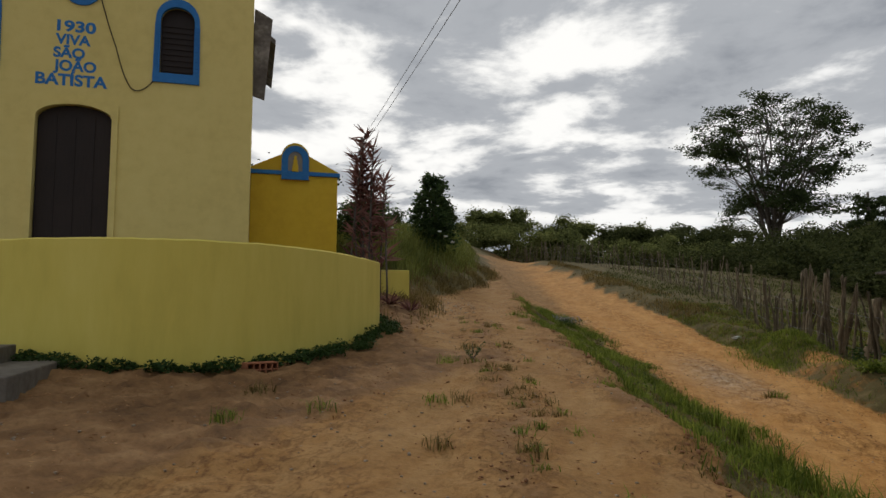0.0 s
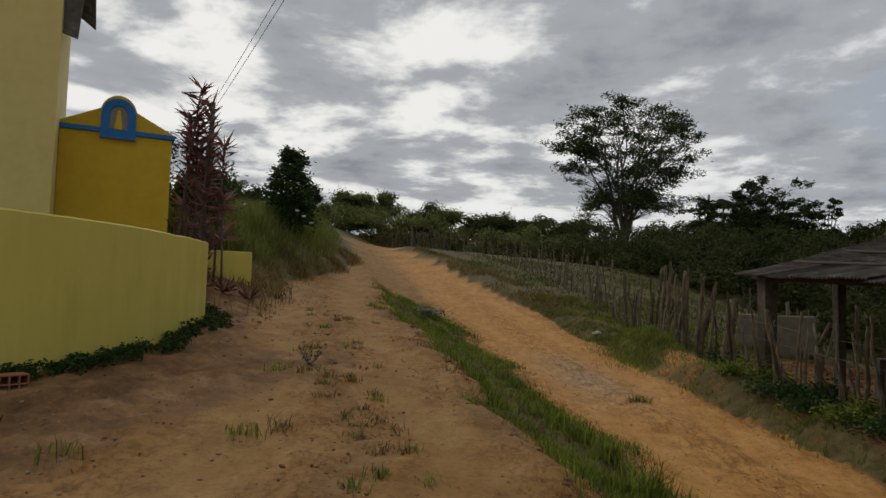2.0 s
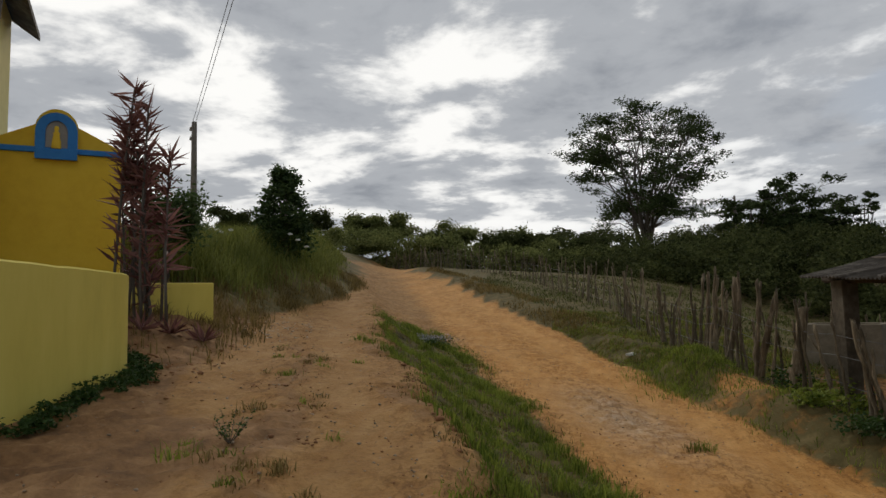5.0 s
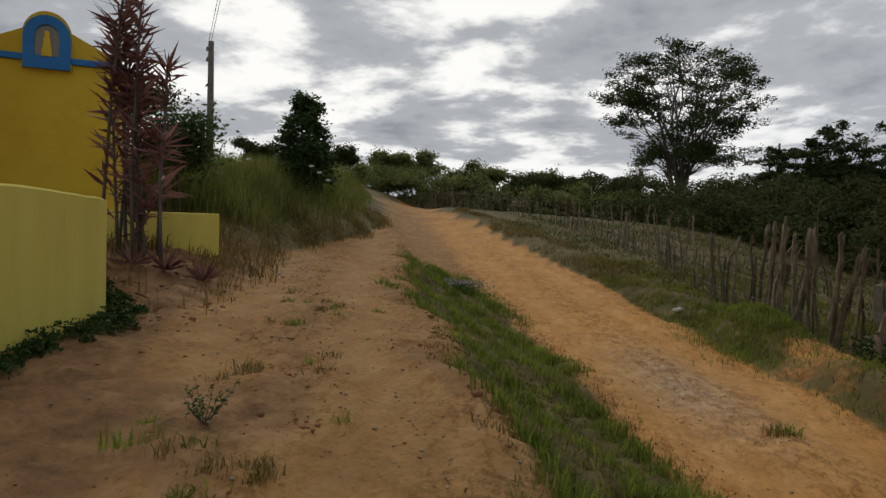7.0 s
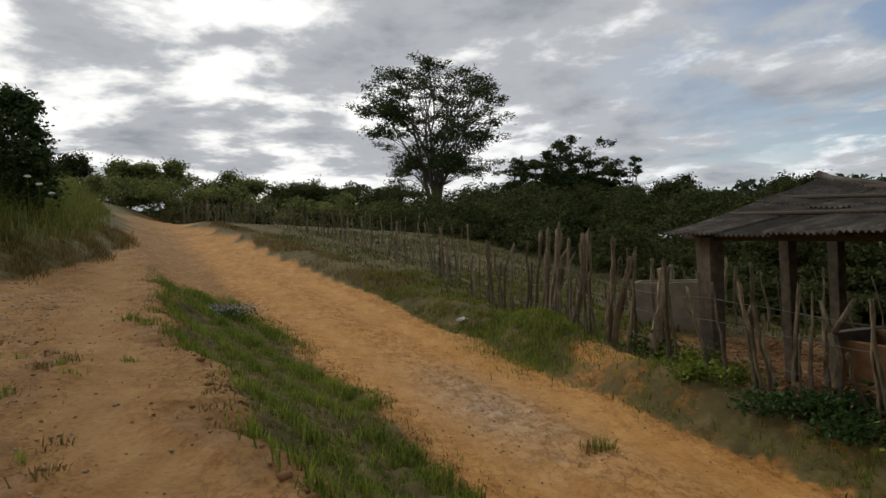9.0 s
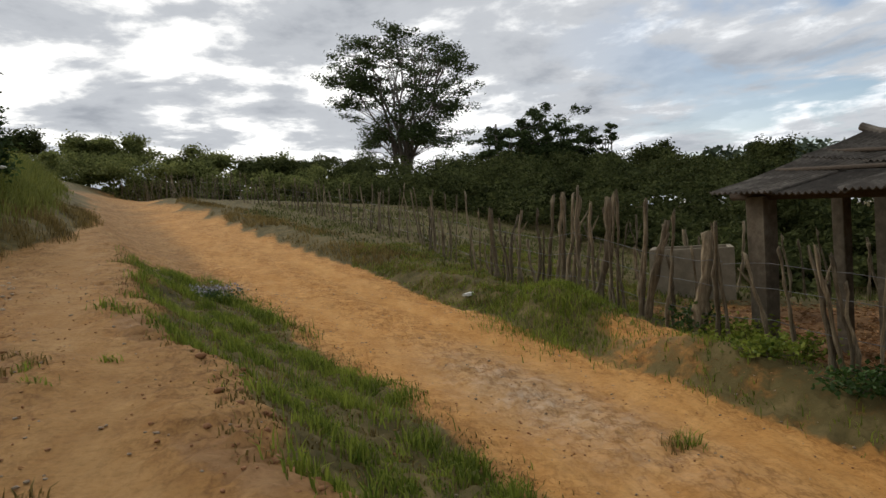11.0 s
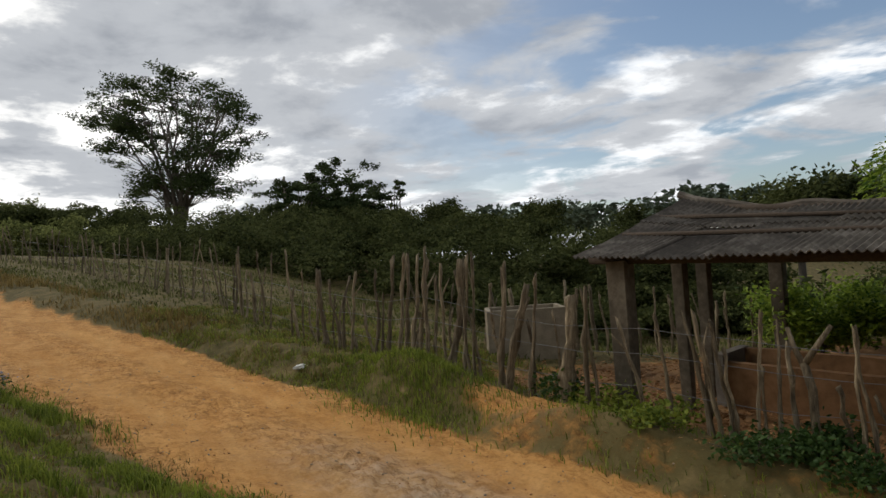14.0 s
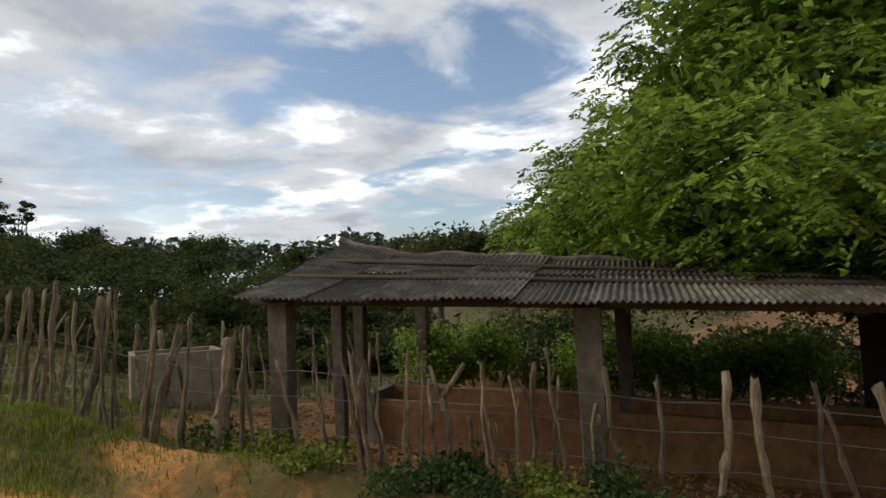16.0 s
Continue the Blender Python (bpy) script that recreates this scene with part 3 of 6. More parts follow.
def build_chapel():
    top, base, left = 9.6, 1.1, -7.95
    ch = place(thing("chapel", "ochre yellow chapel with blue window surrounds and painted words", "chapel"))
    door_o = arch_outline(0.80, 1.55, 5.68, 6.02)
    win_o = arch_outline(0.39, 6.93, 8.25, 8.62)
    holes = [(-3.93, door_o), (-1.77, win_o), (-6.02, win_o)]
    facade_with_holes("front_wall", left, 0.0, base, top, holes, 0.30, YELLOW, ch)
    bm = bmesh.new()
    box(bm, (-0.30, 0.30, base), (0.0, 3.5, 9.0))
    part("side_wall", bm, YELLOW, ch)
    bm = bmesh.new()
    box(bm, (left, 0.30, base), (left + 0.30, 3.5, 9.0))
    part("side_wall", bm, YELLOW, ch)
    bm = bmesh.new()
    box(bm, (left, 3.5, base), (0.0, 3.8, 9.0))
    part("back_wall", bm, YELLOW, ch)
    bm = panel([(left, top), (0, top), (left / 2 + 0.6, top + 2.1), (left / 2 - 0.6, top + 2.1)], 0.0, 0.30)
    part("gable", bm, YELLOW, ch)
    # roof of two tiled slopes with a hanging eave
    for sgn, edge in ((1, 0.55), (-1, left - 0.55)):
        mid = left / 2
        bm = bmesh.new()
        lip = 8.05
        rows = [(edge, lip), (mid, 11.2)]
        a = [bm.verts.new((rows[0][0], y, rows[0][1] + h)) for h in (0, 0.14) for y in (0.32, 3.95)]
        b = [bm.verts.new((rows[1][0], y, rows[1][1] + h)) for h in (0, 0.14) for y in (0.32, 3.95)]
        for q in ((a[0], a[1], b[1], b[0]), (a[2], b[2], b[3], a[3]), (a[0], b[0], b[2], a[2]), (a[1], a[3], b[3], b[1]), (a[0], a[2], a[3], a[1]), (b[0], b[1], b[3], b[2])):
            bm.faces.new(q)
        part("roof_slope", bm, ROOF, ch, "dark weathered roof slope")
    # weathered eave board that hangs beside the front corner
    bm = bmesh.new()
    quad = [(0.015, 8.86), (0.46, 8.62), (0.30, 6.52), (0.015, 6.60)]
    f = [bm.verts.new((x, 0.10, z)) for x, z in quad]
    b = [bm.verts.new((x, 0.17, z)) for x, z in quad]
    bm.faces.new(f), bm.faces.new(b[::-1])
    for k in range(4):
        bm.faces.new((f[k], b[k], b[(k + 1) % 4], f[(k + 1) % 4]))
    part("eave_sheet", bm, ROOF, ch, "grey corrugated eave sheet")
    # door: boarded leaves in a shallow reveal, with a plastered hood
    d = part("door", panel(shifted(arch_outline(0.785, 1.56, 5.66, 6.00), -3.93), 0.16, 0.21), DARK_WOOD, ch, "dark brown double door, closed")
    for dx in (-0.40, 0.0, 0.40):
        bm = bmesh.new()
        box(bm, (-3.93 + dx - 0.012, 0.145, 1.6), (-3.93 + dx + 0.012, 0.165, 5.7), 0.004)
        part("door_batten", bm, DARK_WOOD, d)
    outer = arch_outline(0.93, 1.55, 5.86, 6.14)
    outer = [(-0.93, 1.55), (-0.93, 6.02)] + [(x, max(z, 6.02)) for x, z in arch_outline(0.93, 1.55, 6.02, 6.10)[2:-2]] + [(0.93, 6.02), (0.93, 1.55)]
    part("door_surround", ring(shifted(outer, -3.93), shifted(arch_outline(0.795, 1.55, 5.68, 6.00), -3.93), -0.05, 0.10), YELLOW, ch, "raised plaster door surround")
    # windows: blue plaster surround with a notched edge, louvred leaf
    for cx in (-1.77, -6.02):
        big = [(-0.53, 6.70), (-0.51, 8.10)] + arch_outline(0.50, 6.7, 8.25, 8.80)[2:-2] + [(0.51, 8.10), (0.53, 6.70)]
        w = part("window_surround", ring(shifted(big, cx), shifted(arch_outline(0.385, 6.94, 8.25, 8.60), cx), -0.04, 0.06), BLUE, ch, "bright blue plaster window surround")
        bm = bmesh.new()
        box(bm, (cx - 0.53, -0.05, 6.70), (cx + 0.53, 0.05, 6.93), 0.006)
        part("window_sill", bm, BLUE, ch, "bright blue sill band")
        part("window_leaf", panel(shifted(arch_outline(0.385, 6.93, 8.25, 8.61), cx), 0.14, 0.18), DARK_WOOD, ch, "dark wooden window leaf")
        for k in range(9):
            bm = bmesh.new()
            z = 7.02 + k * 0.14
            box(bm, (cx - 0.34, 0.115, z), (cx + 0.34, 0.135, z + 0.05), 0.004)
            part("louvre", bm, DARK_WOOD, w)
        for sgn in (-1, 1):
            for k in range(14):
                bm = bmesh.new()
                z = 7.0 + k * 0.085
                box(bm, (cx + sgn * 0.452 - 0.035, -0.055, z), (cx + sgn * 0.452 + 0.035, -0.040, z + 0.04), 0.004)
                part("dentil", bm, BLUE, w)
    # blue medallion above the words
    bm = bmesh.new()
    bmesh.ops.create_cone(bm, cap_ends=True, segments=32, radius1=0.42, radius2=0.42, depth=0.06, matrix=Matrix.Translation((-3.89, -0.01, 8.80)) @ Matrix.Rotation(math.pi / 2, 4, "X"))
    part("medallion", bm, BLUE, ch, "round blue medallion")
    for text, x, z, h, w in (("1930", -3.97, 7.73, 0.26, 0.82), ("VIVA", -4.03, 7.42, 0.24, 0.74), ("SÃO", -4.10, 7.10, 0.24, 0.66), ("JOÃO", -3.97, 6.79, 0.25, 0.90), ("BATÍSTA", -4.02, 6.44, 0.27, 1.50)):
        lettering(text, x, z, h, w, BLUE, ch)
    # thin cable that hangs down the wall
    pts = []
    for i in range(25):
        t = i / 24
        x = -3.52 + 1.36 * t
        z = 8.75 - 1.9 * math.sin(min(t / 0.62, 1) * math.pi / 2) - (0.42 * math.sin(max(0, (t - 0.3) / 0.7) * math.pi)) + 0.02 * t
        pts.append((x, -0.02, z))
    mesh_part("cable", joined("cable", [tube(pts, [0.013] * len(pts), 6)]), BEAM, ch, "thin dark cable")
    return ch


build_chapel()


def build_annex():
    an = place(thing("chapel_annex", "deep yellow chapel annex with blue cornice and niche", "annex"))
    y0, right, z0, z1 = 1.30, 2.31, 1.3, 4.93
    bm = bmesh.new()
    box(bm, (0.005, y0, z0), (right, y0 + 5.5, z1), 0.02)
    part("wall", bm, DEEP_YELLOW, an)
    bm = bmesh.new()
    box(bm, (0.005, y0 - 0.06, 4.86), (right + 0.06, y0 + 5.55, 4.97), 0.015)
    part("cornice", bm, BLUE, an, "thin blue cornice")
    part("gable", panel([(0.01, 4.975), (right + 0.02, 4.975), (right + 0.02, 5.0), (1.52, 5.42), (0.78, 5.42), (0.01, 5.05)], y0 + 0.02, y0 + 0.22), DEEP_YELLOW, an, "low yellow gable")
    out_o = shifted(arch_outline(0.38, 4.73, 5.30, 5.74), 1.16)
    part("niche_wall", panel(out_o, y0 - 0.05, y0 + 0.25), DEEP_YELLOW, an)
    part("niche_surround", ring(shifted(arch_outline(0.36, 4.75, 5.28, 5.66), 1.16), shifted(arch_outline(0.19, 4.95, 5.28, 5.50), 1.16), y0 - 0.09, y0 - 0.05), BLUE, an, "blue niche surround")
    bm = bmesh.new()
    box(bm, (0.80, y0 - 0.11, 4.73), (1.52, y0 - 0.05, 4.94), 0.01)
    part("niche_sill", bm, BLUE, an)
    part("niche_back", panel(shifted(arch_outline(0.19, 4.94, 5.28, 5.50), 1.16), y0 - 0.052, y0 - 0.046), SLAB, an, "pale niche back")
    # small plain figure in the niche
    bm = bmesh.new()
    prof = [(0.085, 0), (0.08, 0.12), (0.055, 0.25), (0.06, 0.30), (0.03, 0.34), (0.045, 0.39), (0.03, 0.43), (0.0, 0.445)]
    rings = [[bm.verts.new((1.16 + r * math.cos(a) * 1.0, y0 - 0.10 + r * 0.4 * math.sin(a), 4.945 + z)) for a in (2 * math.pi * k / 12 for k in range(12))] for r, z in prof]
    for lo, hi in zip(rings, rings[1:]):
        for k in range(12):
            bm.faces.new((lo[k], lo[(k + 1) % 12], hi[(k + 1) % 12], hi[k]))
    st = part("niche_statue", bm, DEEP_YELLOW, None, "", True)
    place(tagged(st, "small plain statue standing in the annex niche", "statue"))
    return an


build_annex()


def parapet_line():
    """The parapet's plan: a straight front that bends round to the side of the terrace."""
    pts = [(-14.0, 10.4), (-9.0, 9.45), (-7.0, 9.3), (-5.7, 9.5), (-5.0, 9.82), (-4.5, 10.22), (-4.14, 10.75), (-3.98, 11.35), (-3.94, 12.1), (-4.0, 12.9), (-4.13, 13.7), (-4.28, 14.5), (-4.44, 15.15), (-4.75, 15.5), (-5.6, 15.7)]
    pts = [Vector(p) for p in pts]
    for _ in range(2):          # rounded off
        pts = [pts[0]] + [q for a, b in zip(pts, pts[1:]) for q in (a.lerp(b, 0.25), a.lerp(b, 0.75))] + [pts[-1]]
    return pts


def build_parapet():
    line = [Vector(p) for p in parapet_line()]
    fine_l = []
    for a, b in zip(line, line[1:]):
        n = max(1, int((b - a).length / 0.25))
        fine_l += [a.lerp(b, i / n) for i in range(n)]
    fine_l.append(line[-1])
    rng = random.Random(3)
    bm = bmesh.new()
    rows = []
    for i, p in enumerate(fine_l):
        way = (fine_l[min(i + 1, len(fine_l) - 1)] - fine_l[max(i - 1, 0)]).normalized()
        inn = Vector((-way.y, way.x))
        top = 2.18 + rng.uniform(-0.006, 0.006)
        bot = land_z(p.x, p.y) - 0.35
        w = 0.16
        prof = [(0, bot), (0.0, top - 0.02), (0.02, top), (w - 0.02, top), (w, top - 0.02), (w, bot)]
        rows.append([bm.verts.new((p.x + inn.x * s, p.y + inn.y * s, z)) for s, z in prof])
    for a, b in zip(rows, rows[1:]):
        for k in range(5):
            bm.faces.new((a[k], b[k], b[k + 1], a[k + 1]))
    for r in (rows[0], rows[-1]):
        bm.faces.new(r)
    ob = part("parapet_wall", bm, LIME)
    tagged(ob, "curved lime yellow parapet wall round the chapel terrace", "wall", kind="structure")


build_parapet()


def build_low_wall():
    m = Matrix.Translation((-5.44, 18.9, 0)) @ Matrix.Rotation(math.atan2(0.587, 0.81), 4, "Z")
    bm = bmesh.new()
    box(bm, (-1.75, 0, 0.9), (0, 0.9, 2.23), 0.02)
    ob = place(part("low_yellow_wall", bm, LIME), m)
    tagged(ob, "low lime yellow garden wall on the bank", "wall", kind="structure")


build_low_wall()


def build_terrace():
    """Raised floor behind the parapet, and the steps at its outer end."""
    bm = bmesh.new()
    pts = [(-13.5, 10.9), (-9.0, 9.8), (-7.0, 9.65), (-5.85, 9.85), (-5.1, 10.3), (-4.6, 10.9), (-4.35, 11.6), (-4.4, 12.9), (-4.8, 14.6), (-5.3, 15.6), (-8.6, 17.6), (-15.0, 13.2)]
    lo = [bm.verts.new((x, y, 0.2)) for x, y in pts]
    hi = [bm.verts.new((x, y, 1.52)) for x, y in pts]
    bm.faces.new(hi)
    for i in range(len(pts)):
        j = (i + 1) % len(pts)
        bm.faces.new((lo[i], lo[j], hi[j], hi[i]))
    tagged(part("terrace_floor", bm, SLAB), "grey cement terrace floor before the chapel", "floor", kind="structure")
    m = Matrix.Translation((-4.62, 8.0, 0)) @ Matrix.Rotation(math.atan2(0.587, 0.81), 4, "Z")
    steps = thing("entrance_steps", "grey cement steps beside the parapet", "steps")
    steps.matrix_world = m
    for k in range(2):
        bm = bmesh.new()
        box(bm, (-3.4, 0.0 + k * 0.85, 0.2), (0.0 - 0.5 * k, 1.9, 0.80 + k * 0.17), 0.02)
        part("step", bm, CONCRETE, steps)


build_terrace()

# ---------------------------------------------------------------- shed
SHED_O, SHED_A, SHED_E = Vector((5.315, 19.855, 0)), Vector((0.25, -0.968, 0)), Vector((0.968, 0.25, 0))
FALL = 0.048           # the whole roof falls along the road


def shed_at(a, e, z):
    """A place from metres along the front, inward, and height above the level of its first corner."""
    p = SHED_O + SHED_A * a + SHED_E * (e * 0.78 if e > 0 else e)
    sag = float(np.interp(a, (-0.55, 0, 0.5, 1, 1.5, 3, 4, 6, 8, 13), (0.03, 0.16, 0.27, 0.32, 0.30, 0.36, 0.40, 0.48, 0.57, 0.7)))
    return Vector((p.x, p.y, z - FALL * a - sag * max(0.0, min(e, 7.9 - e, 3.95)) / 3.95))


def tin_sheet(a0, a1, e0, z0, e1, z1, ridges_per_m=11.5, sag=0.0):
    """A corrugated sheet with its waves running up the slope from e0 to e1."""
    n = max(8, int((a1 - a0) * ridges_per_m * 5))
    verts, faces = [], []
    rows = [0, 0.35, 0.7, 1.0]
    for layer in (0, 1):
        for r in rows:
            for i in range(n + 1):
                a = a0 + (a1 - a0) * i / n
                h = 0.018 * math.cos(2 * math.pi * ridges_per_m * a)
                z = z0 + (z1 - z0) * r - sag * math.sin(math.pi * r) + h - 0.012 * layer
                verts.append(shed_at(a, e0 + (e1 - e0) * r, z))
    w = n + 1
    half = w * len(rows)
    for r in range(len(rows) - 1):
        for i in range(n):
            k = r * w + i
            faces.append((k, k + 1, k + 1 + w, k + w))
            faces.append((half + k, half + k + w, half + k + w + 1, half + k + 1))
    for i in range(n):
        faces.append((i, half + i, half + i + 1, i + 1))
        k = (len(rows) - 1) * w + i
        faces.append((k, k + 1, half + k + 1, half + k))
    return verts, faces


def timber(p, q, r, name, parent, material=BEAM, sides=8):
    p, q = Vector(p), Vector(q)
    pts = [p.lerp(q, t / 4) + Vector((0, 0, 0.01 * math.sin(t * 2.1 + p.x))) for t in range(5)]
    return mesh_part(name, joined(name, [tube(pts, [r * (1 - 0.04 * k) for k in range(5)], sides)]), material, parent, smooth=True)


def build_shed():
    sh = thing("open_shed", "open cattle shed with corrugated fibre cement roof on concrete posts", "shed")
    rng = random.Random(11)
    # concrete posts
    spots = [(0.0, 0.0, 1.98, 0.155), (4.10, 0.0, 1.98, 0.17), (8.9, 0.0, 1.98, 0.18), (-0.15, 3.85, 2.80, 0.11), (0.15, 1.90, 2.40, 0.10),
             (4.4, 4.0, 2.80, 0.10), (8.9, 4.0, 2.80, 0.12), (0.0, 7.9, 1.95, 0.15), (4.4, 7.9, 1.95, 0.15), (8.9, 7.9, 1.95, 0.15)]
    for a, e, z, w in spots:
        top = shed_at(a, e, z)
        bm = bmesh.new()
        g = land_z(top.x, top.y)
        box(bm, (-w * 0.92, -w * 0.92, g - 0.2), (w * 0.92, w * 0.92, top.z), 0.02)
        for v in bm.verts:
            if v.co.z < g + 0.4:
                v.co.x *= 0.86
                v.co.y *= 0.86
            v.co += Vector((rng.uniform(-1, 1), rng.uniform(-1, 1), 0)) * 0.006
        bmesh.ops.rotate(bm, verts=bm.verts, matrix=Matrix.Rotation(math.atan2(SHED_E.y, SHED_E.x), 3, "Z"))
        bmesh.ops.translate(bm, verts=bm.verts, vec=(top.x, top.y, 0))
        part("post", bm, POST, sh, "weathered concrete post")
    length = 13.0
    for e, z in ((0.0, 2.01), (3.95, 2.82), (7.9, 2.01)):
        timber(shed_at(-0.45, e, z), shed_at(length, e, z), 0.075, "beam", sh)
    for a in np.arange(0.3, length, 1.1):
        timber(shed_at(a, -0.25, 2.05), shed_at(a, 3.95, 2.90), 0.04, "rafter", sh, sides=6)
        timber(shed_at(a, 8.15, 2.05), shed_at(a, 3.95, 2.90), 0.04, "rafter", sh, sides=6)
    for e, z in ((1.1, 2.36), (2.5, 2.65)):
        timber(shed_at(-0.4, e, z), shed_at(length, e, z), 0.035, "purlin", sh, sides=6)
    # roof sheets, lapped; a few ride up
    a, k = -0.45, 0
    while a < length:
        w = 0.92
        dz = rng.uniform(-0.02, 0.045) + 0.01 * (k % 2) + (0.03 if k == 2 else 0.0)
        up_shift = rng.uniform(-0.06, 0.06)
        for e0, z0, e1, z1 in ((-0.45, 2.03, 2.02, 2.56), (1.88, 2.56, 4.10 + up_shift, 3.02)):
            mesh_part("roof_sheet", joined("roof_sheet", [tin_sheet(a, a + w + 0.08, e0 + rng.uniform(-0.05, 0.05), z0 + dz, e1, z1 + dz, sag=0.02)]), ROOF, sh)
        mesh_part("roof_sheet", joined("roof_sheet", [tin_sheet(a, a + w + 0.08, 8.3, 2.05 + dz, 3.98, 2.98 + dz)]), ROOF, sh)
        a += w
        k += 1
    v, f = tube([shed_at(x, 4.04, 3.03 + 0.025 * math.sin(x * 5.0) + 0.12 * max(0.0, -x - 0.1)) for x in np.arange(-0.55, length, 0.25)], [0.07] * len(np.arange(-0.55, length, 0.25)), 8)
    mesh_part("ridge_cap", joined("ridge_cap", [(v, f)]), ROOF, sh)
    # boarded room at the lower end; near-black boards carry its shade in their colour
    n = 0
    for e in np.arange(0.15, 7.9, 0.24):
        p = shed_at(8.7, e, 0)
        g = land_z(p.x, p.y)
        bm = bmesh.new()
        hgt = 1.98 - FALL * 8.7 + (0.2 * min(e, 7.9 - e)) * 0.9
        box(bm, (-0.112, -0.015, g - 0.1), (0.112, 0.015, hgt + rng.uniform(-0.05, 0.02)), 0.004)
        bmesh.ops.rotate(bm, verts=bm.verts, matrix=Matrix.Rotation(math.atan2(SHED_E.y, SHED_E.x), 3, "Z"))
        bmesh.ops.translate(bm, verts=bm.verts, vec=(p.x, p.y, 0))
        part("wall_board", bm, DARKNESS, sh, "boarded end wall, coloured near-black for the room's shade" if n == 0 else "")
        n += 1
    return sh


build_shed()


def build_trough():
    """Long rendered feeding trough under the roof, with a cement end slab."""
    tr = thing("feeding_trough", "long red brown rendered feeding trough under the shed", "trough")
    def at(a, e, z):
        p = SHED_O + SHED_A * a + SHED_E * e
        return Vector((p.x, p.y, z))
    for name, (a0, a1), (e0, e1), (lo, hi), m in (("front_side", (0.35, 8.6), (2.25, 2.40), (-0.9, 0.30), TROUGH), ("back_side", (0.35, 8.6), (3.05, 3.2), (-0.9, 0.42), TROUGH),
                                                ("bottom", (0.35, 8.6), (2.40, 3.05), (-0.6, -0.1), TROUGH), ("end_slab", (0.28, 0.42), (2.15, 3.25), (-0.9, 0.42), CONCRETE)):
        bm = bmesh.new()
        seg = 14
        rows = []
        for i in range(seg + 1):
            a = a0 + (a1 - a0) * i / seg
            f = FALL * a
            jig = 0.012 * math.sin(a * 5.1 + e0 * 9)
            rows.append([bm.verts.new(at(a, e, z - f + (jig if z == hi else 0))) for e, z in ((e0, lo), (e1, lo), (e1, hi), (e0, hi))])
        for r, s in zip(rows, rows[1:]):
            for k in range(4):
                bm.faces.new((r[k], r[(k + 1) % 4], s[(k + 1) % 4], s[k]))
        bm.faces.new(rows[0]), bm.faces.new(rows[-1][::-1])
        part(name, bm, m, tr)


build_trough()


def build_tank():
    """Square open concrete water tank."""
    x, y = 7.05, 24.4
    g = land_z(x, y)
    tk = thing("water_tank", "pale square concrete water tank, open on top", "water tank", at=(x, y, g), turn=-32)
    h = 1.0
    w, d, wall = 0.80, 0.66, 0.10
    for lo, hi in (((-w, -d, -0.2), (w, -d + wall, h)), ((-w, d - wall, -0.2), (w, d, h)), ((-w, -d + wall, -0.2), (-w + wall, d - wall, h)), ((w - wall, -d + wall, -0.2), (w, d - wall, h))):
        bm = bmesh.new()
        box(bm, lo, hi, 0.015)
        part("tank_side", bm, TANK, tk)
    bm = bmesh.new()
    box(bm, (-w + wall, -d + wall, -0.2), (w - wall, d - wall, 0.15))
    part("tank_floor", bm, CONCRETE, tk)
    bm = bmesh.new()
    box(bm, (-w + wall, -d + wall, 0.154), (w - wall, d - wall, 0.55))
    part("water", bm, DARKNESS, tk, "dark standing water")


build_tank()

# ---------------------------------------------------------------- stick fences


def stake_mesh(seed, height=1.0, thick=0.04, crook=0.05):
    """A crooked split stake, 1 m tall, to be scaled."""
    rng = random.Random(seed)
    pts, radii = [], []
    x = y = 0.0
    n = 11
    vx = vy = 0.0
    for i in range(n + 1):
        t = i / n
        pts.append((x, y, -0.18 + (height + 0.18) * t))
        radii.append(thick * (1.0 - 0.30 * t) * rng.choice((0.78, 0.9, 1.0, 1.08, 1.3)))
        vx, vy = 0.55 * vx + rng.uniform(-crook, crook) * 0.6, 0.55 * vy + rng.uniform(-crook, crook) * 0.6
        x, y = x + vx, y + vy
    sides = 9
    verts, faces = tube(pts, radii, sides)
    flute = [rng.uniform(0.72, 1.22) for _ in range(sides)]
    for i, p in enumerate(pts):
        for k in range(sides):
            j = i * sides + k
            off = verts[j] - Vector(p)
            verts[j] = Vector(p) + off * flute[k] * rng.uniform(0.88, 1.12)
            if i == n:
                verts[j].z += rng.uniform(-0.05, 0.03)
    pieces = [(verts, faces)]
    if seed % 3 == 1:
        a = Vector(pts[8])
        w = Vector((rng.uniform(-1, 1), rng.uniform(-1, 1), 1.4)).normalized()
        pieces.append(tube([a, a + w * 0.11, a + w * 0.24], [thick * 0.5, thick * 0.42, thick * 0.25], 5))
    return joined("stake", pieces)


THIN = [stake_mesh(s, 1.0, 0.036, 0.046) for s in range(14)]
FAT = [stake_mesh(40 + s, 1.0, 0.066, 0.026) for s in range(8)]
for me in THIN + FAT:
    me.materials.append(STAKE)
    me.polygons.foreach_set("use_smooth", [True] * len(me.polygons))


def stake(parent, x, y, h, fat=False, tilt=4.0, rng=random):
    ob = new("stake", rng.choice(FAT if fat else THIN))
    s = rng.uniform(0.6, 1.05)
    ob.matrix_world = pose(x, y, land_z(x, y), rng.gauss(0, tilt), rng.gauss(0, tilt), rng.uniform(0, 360)) @ Matrix.Diagonal((s, s, h, 1))
    ob.parent = parent
    return ob


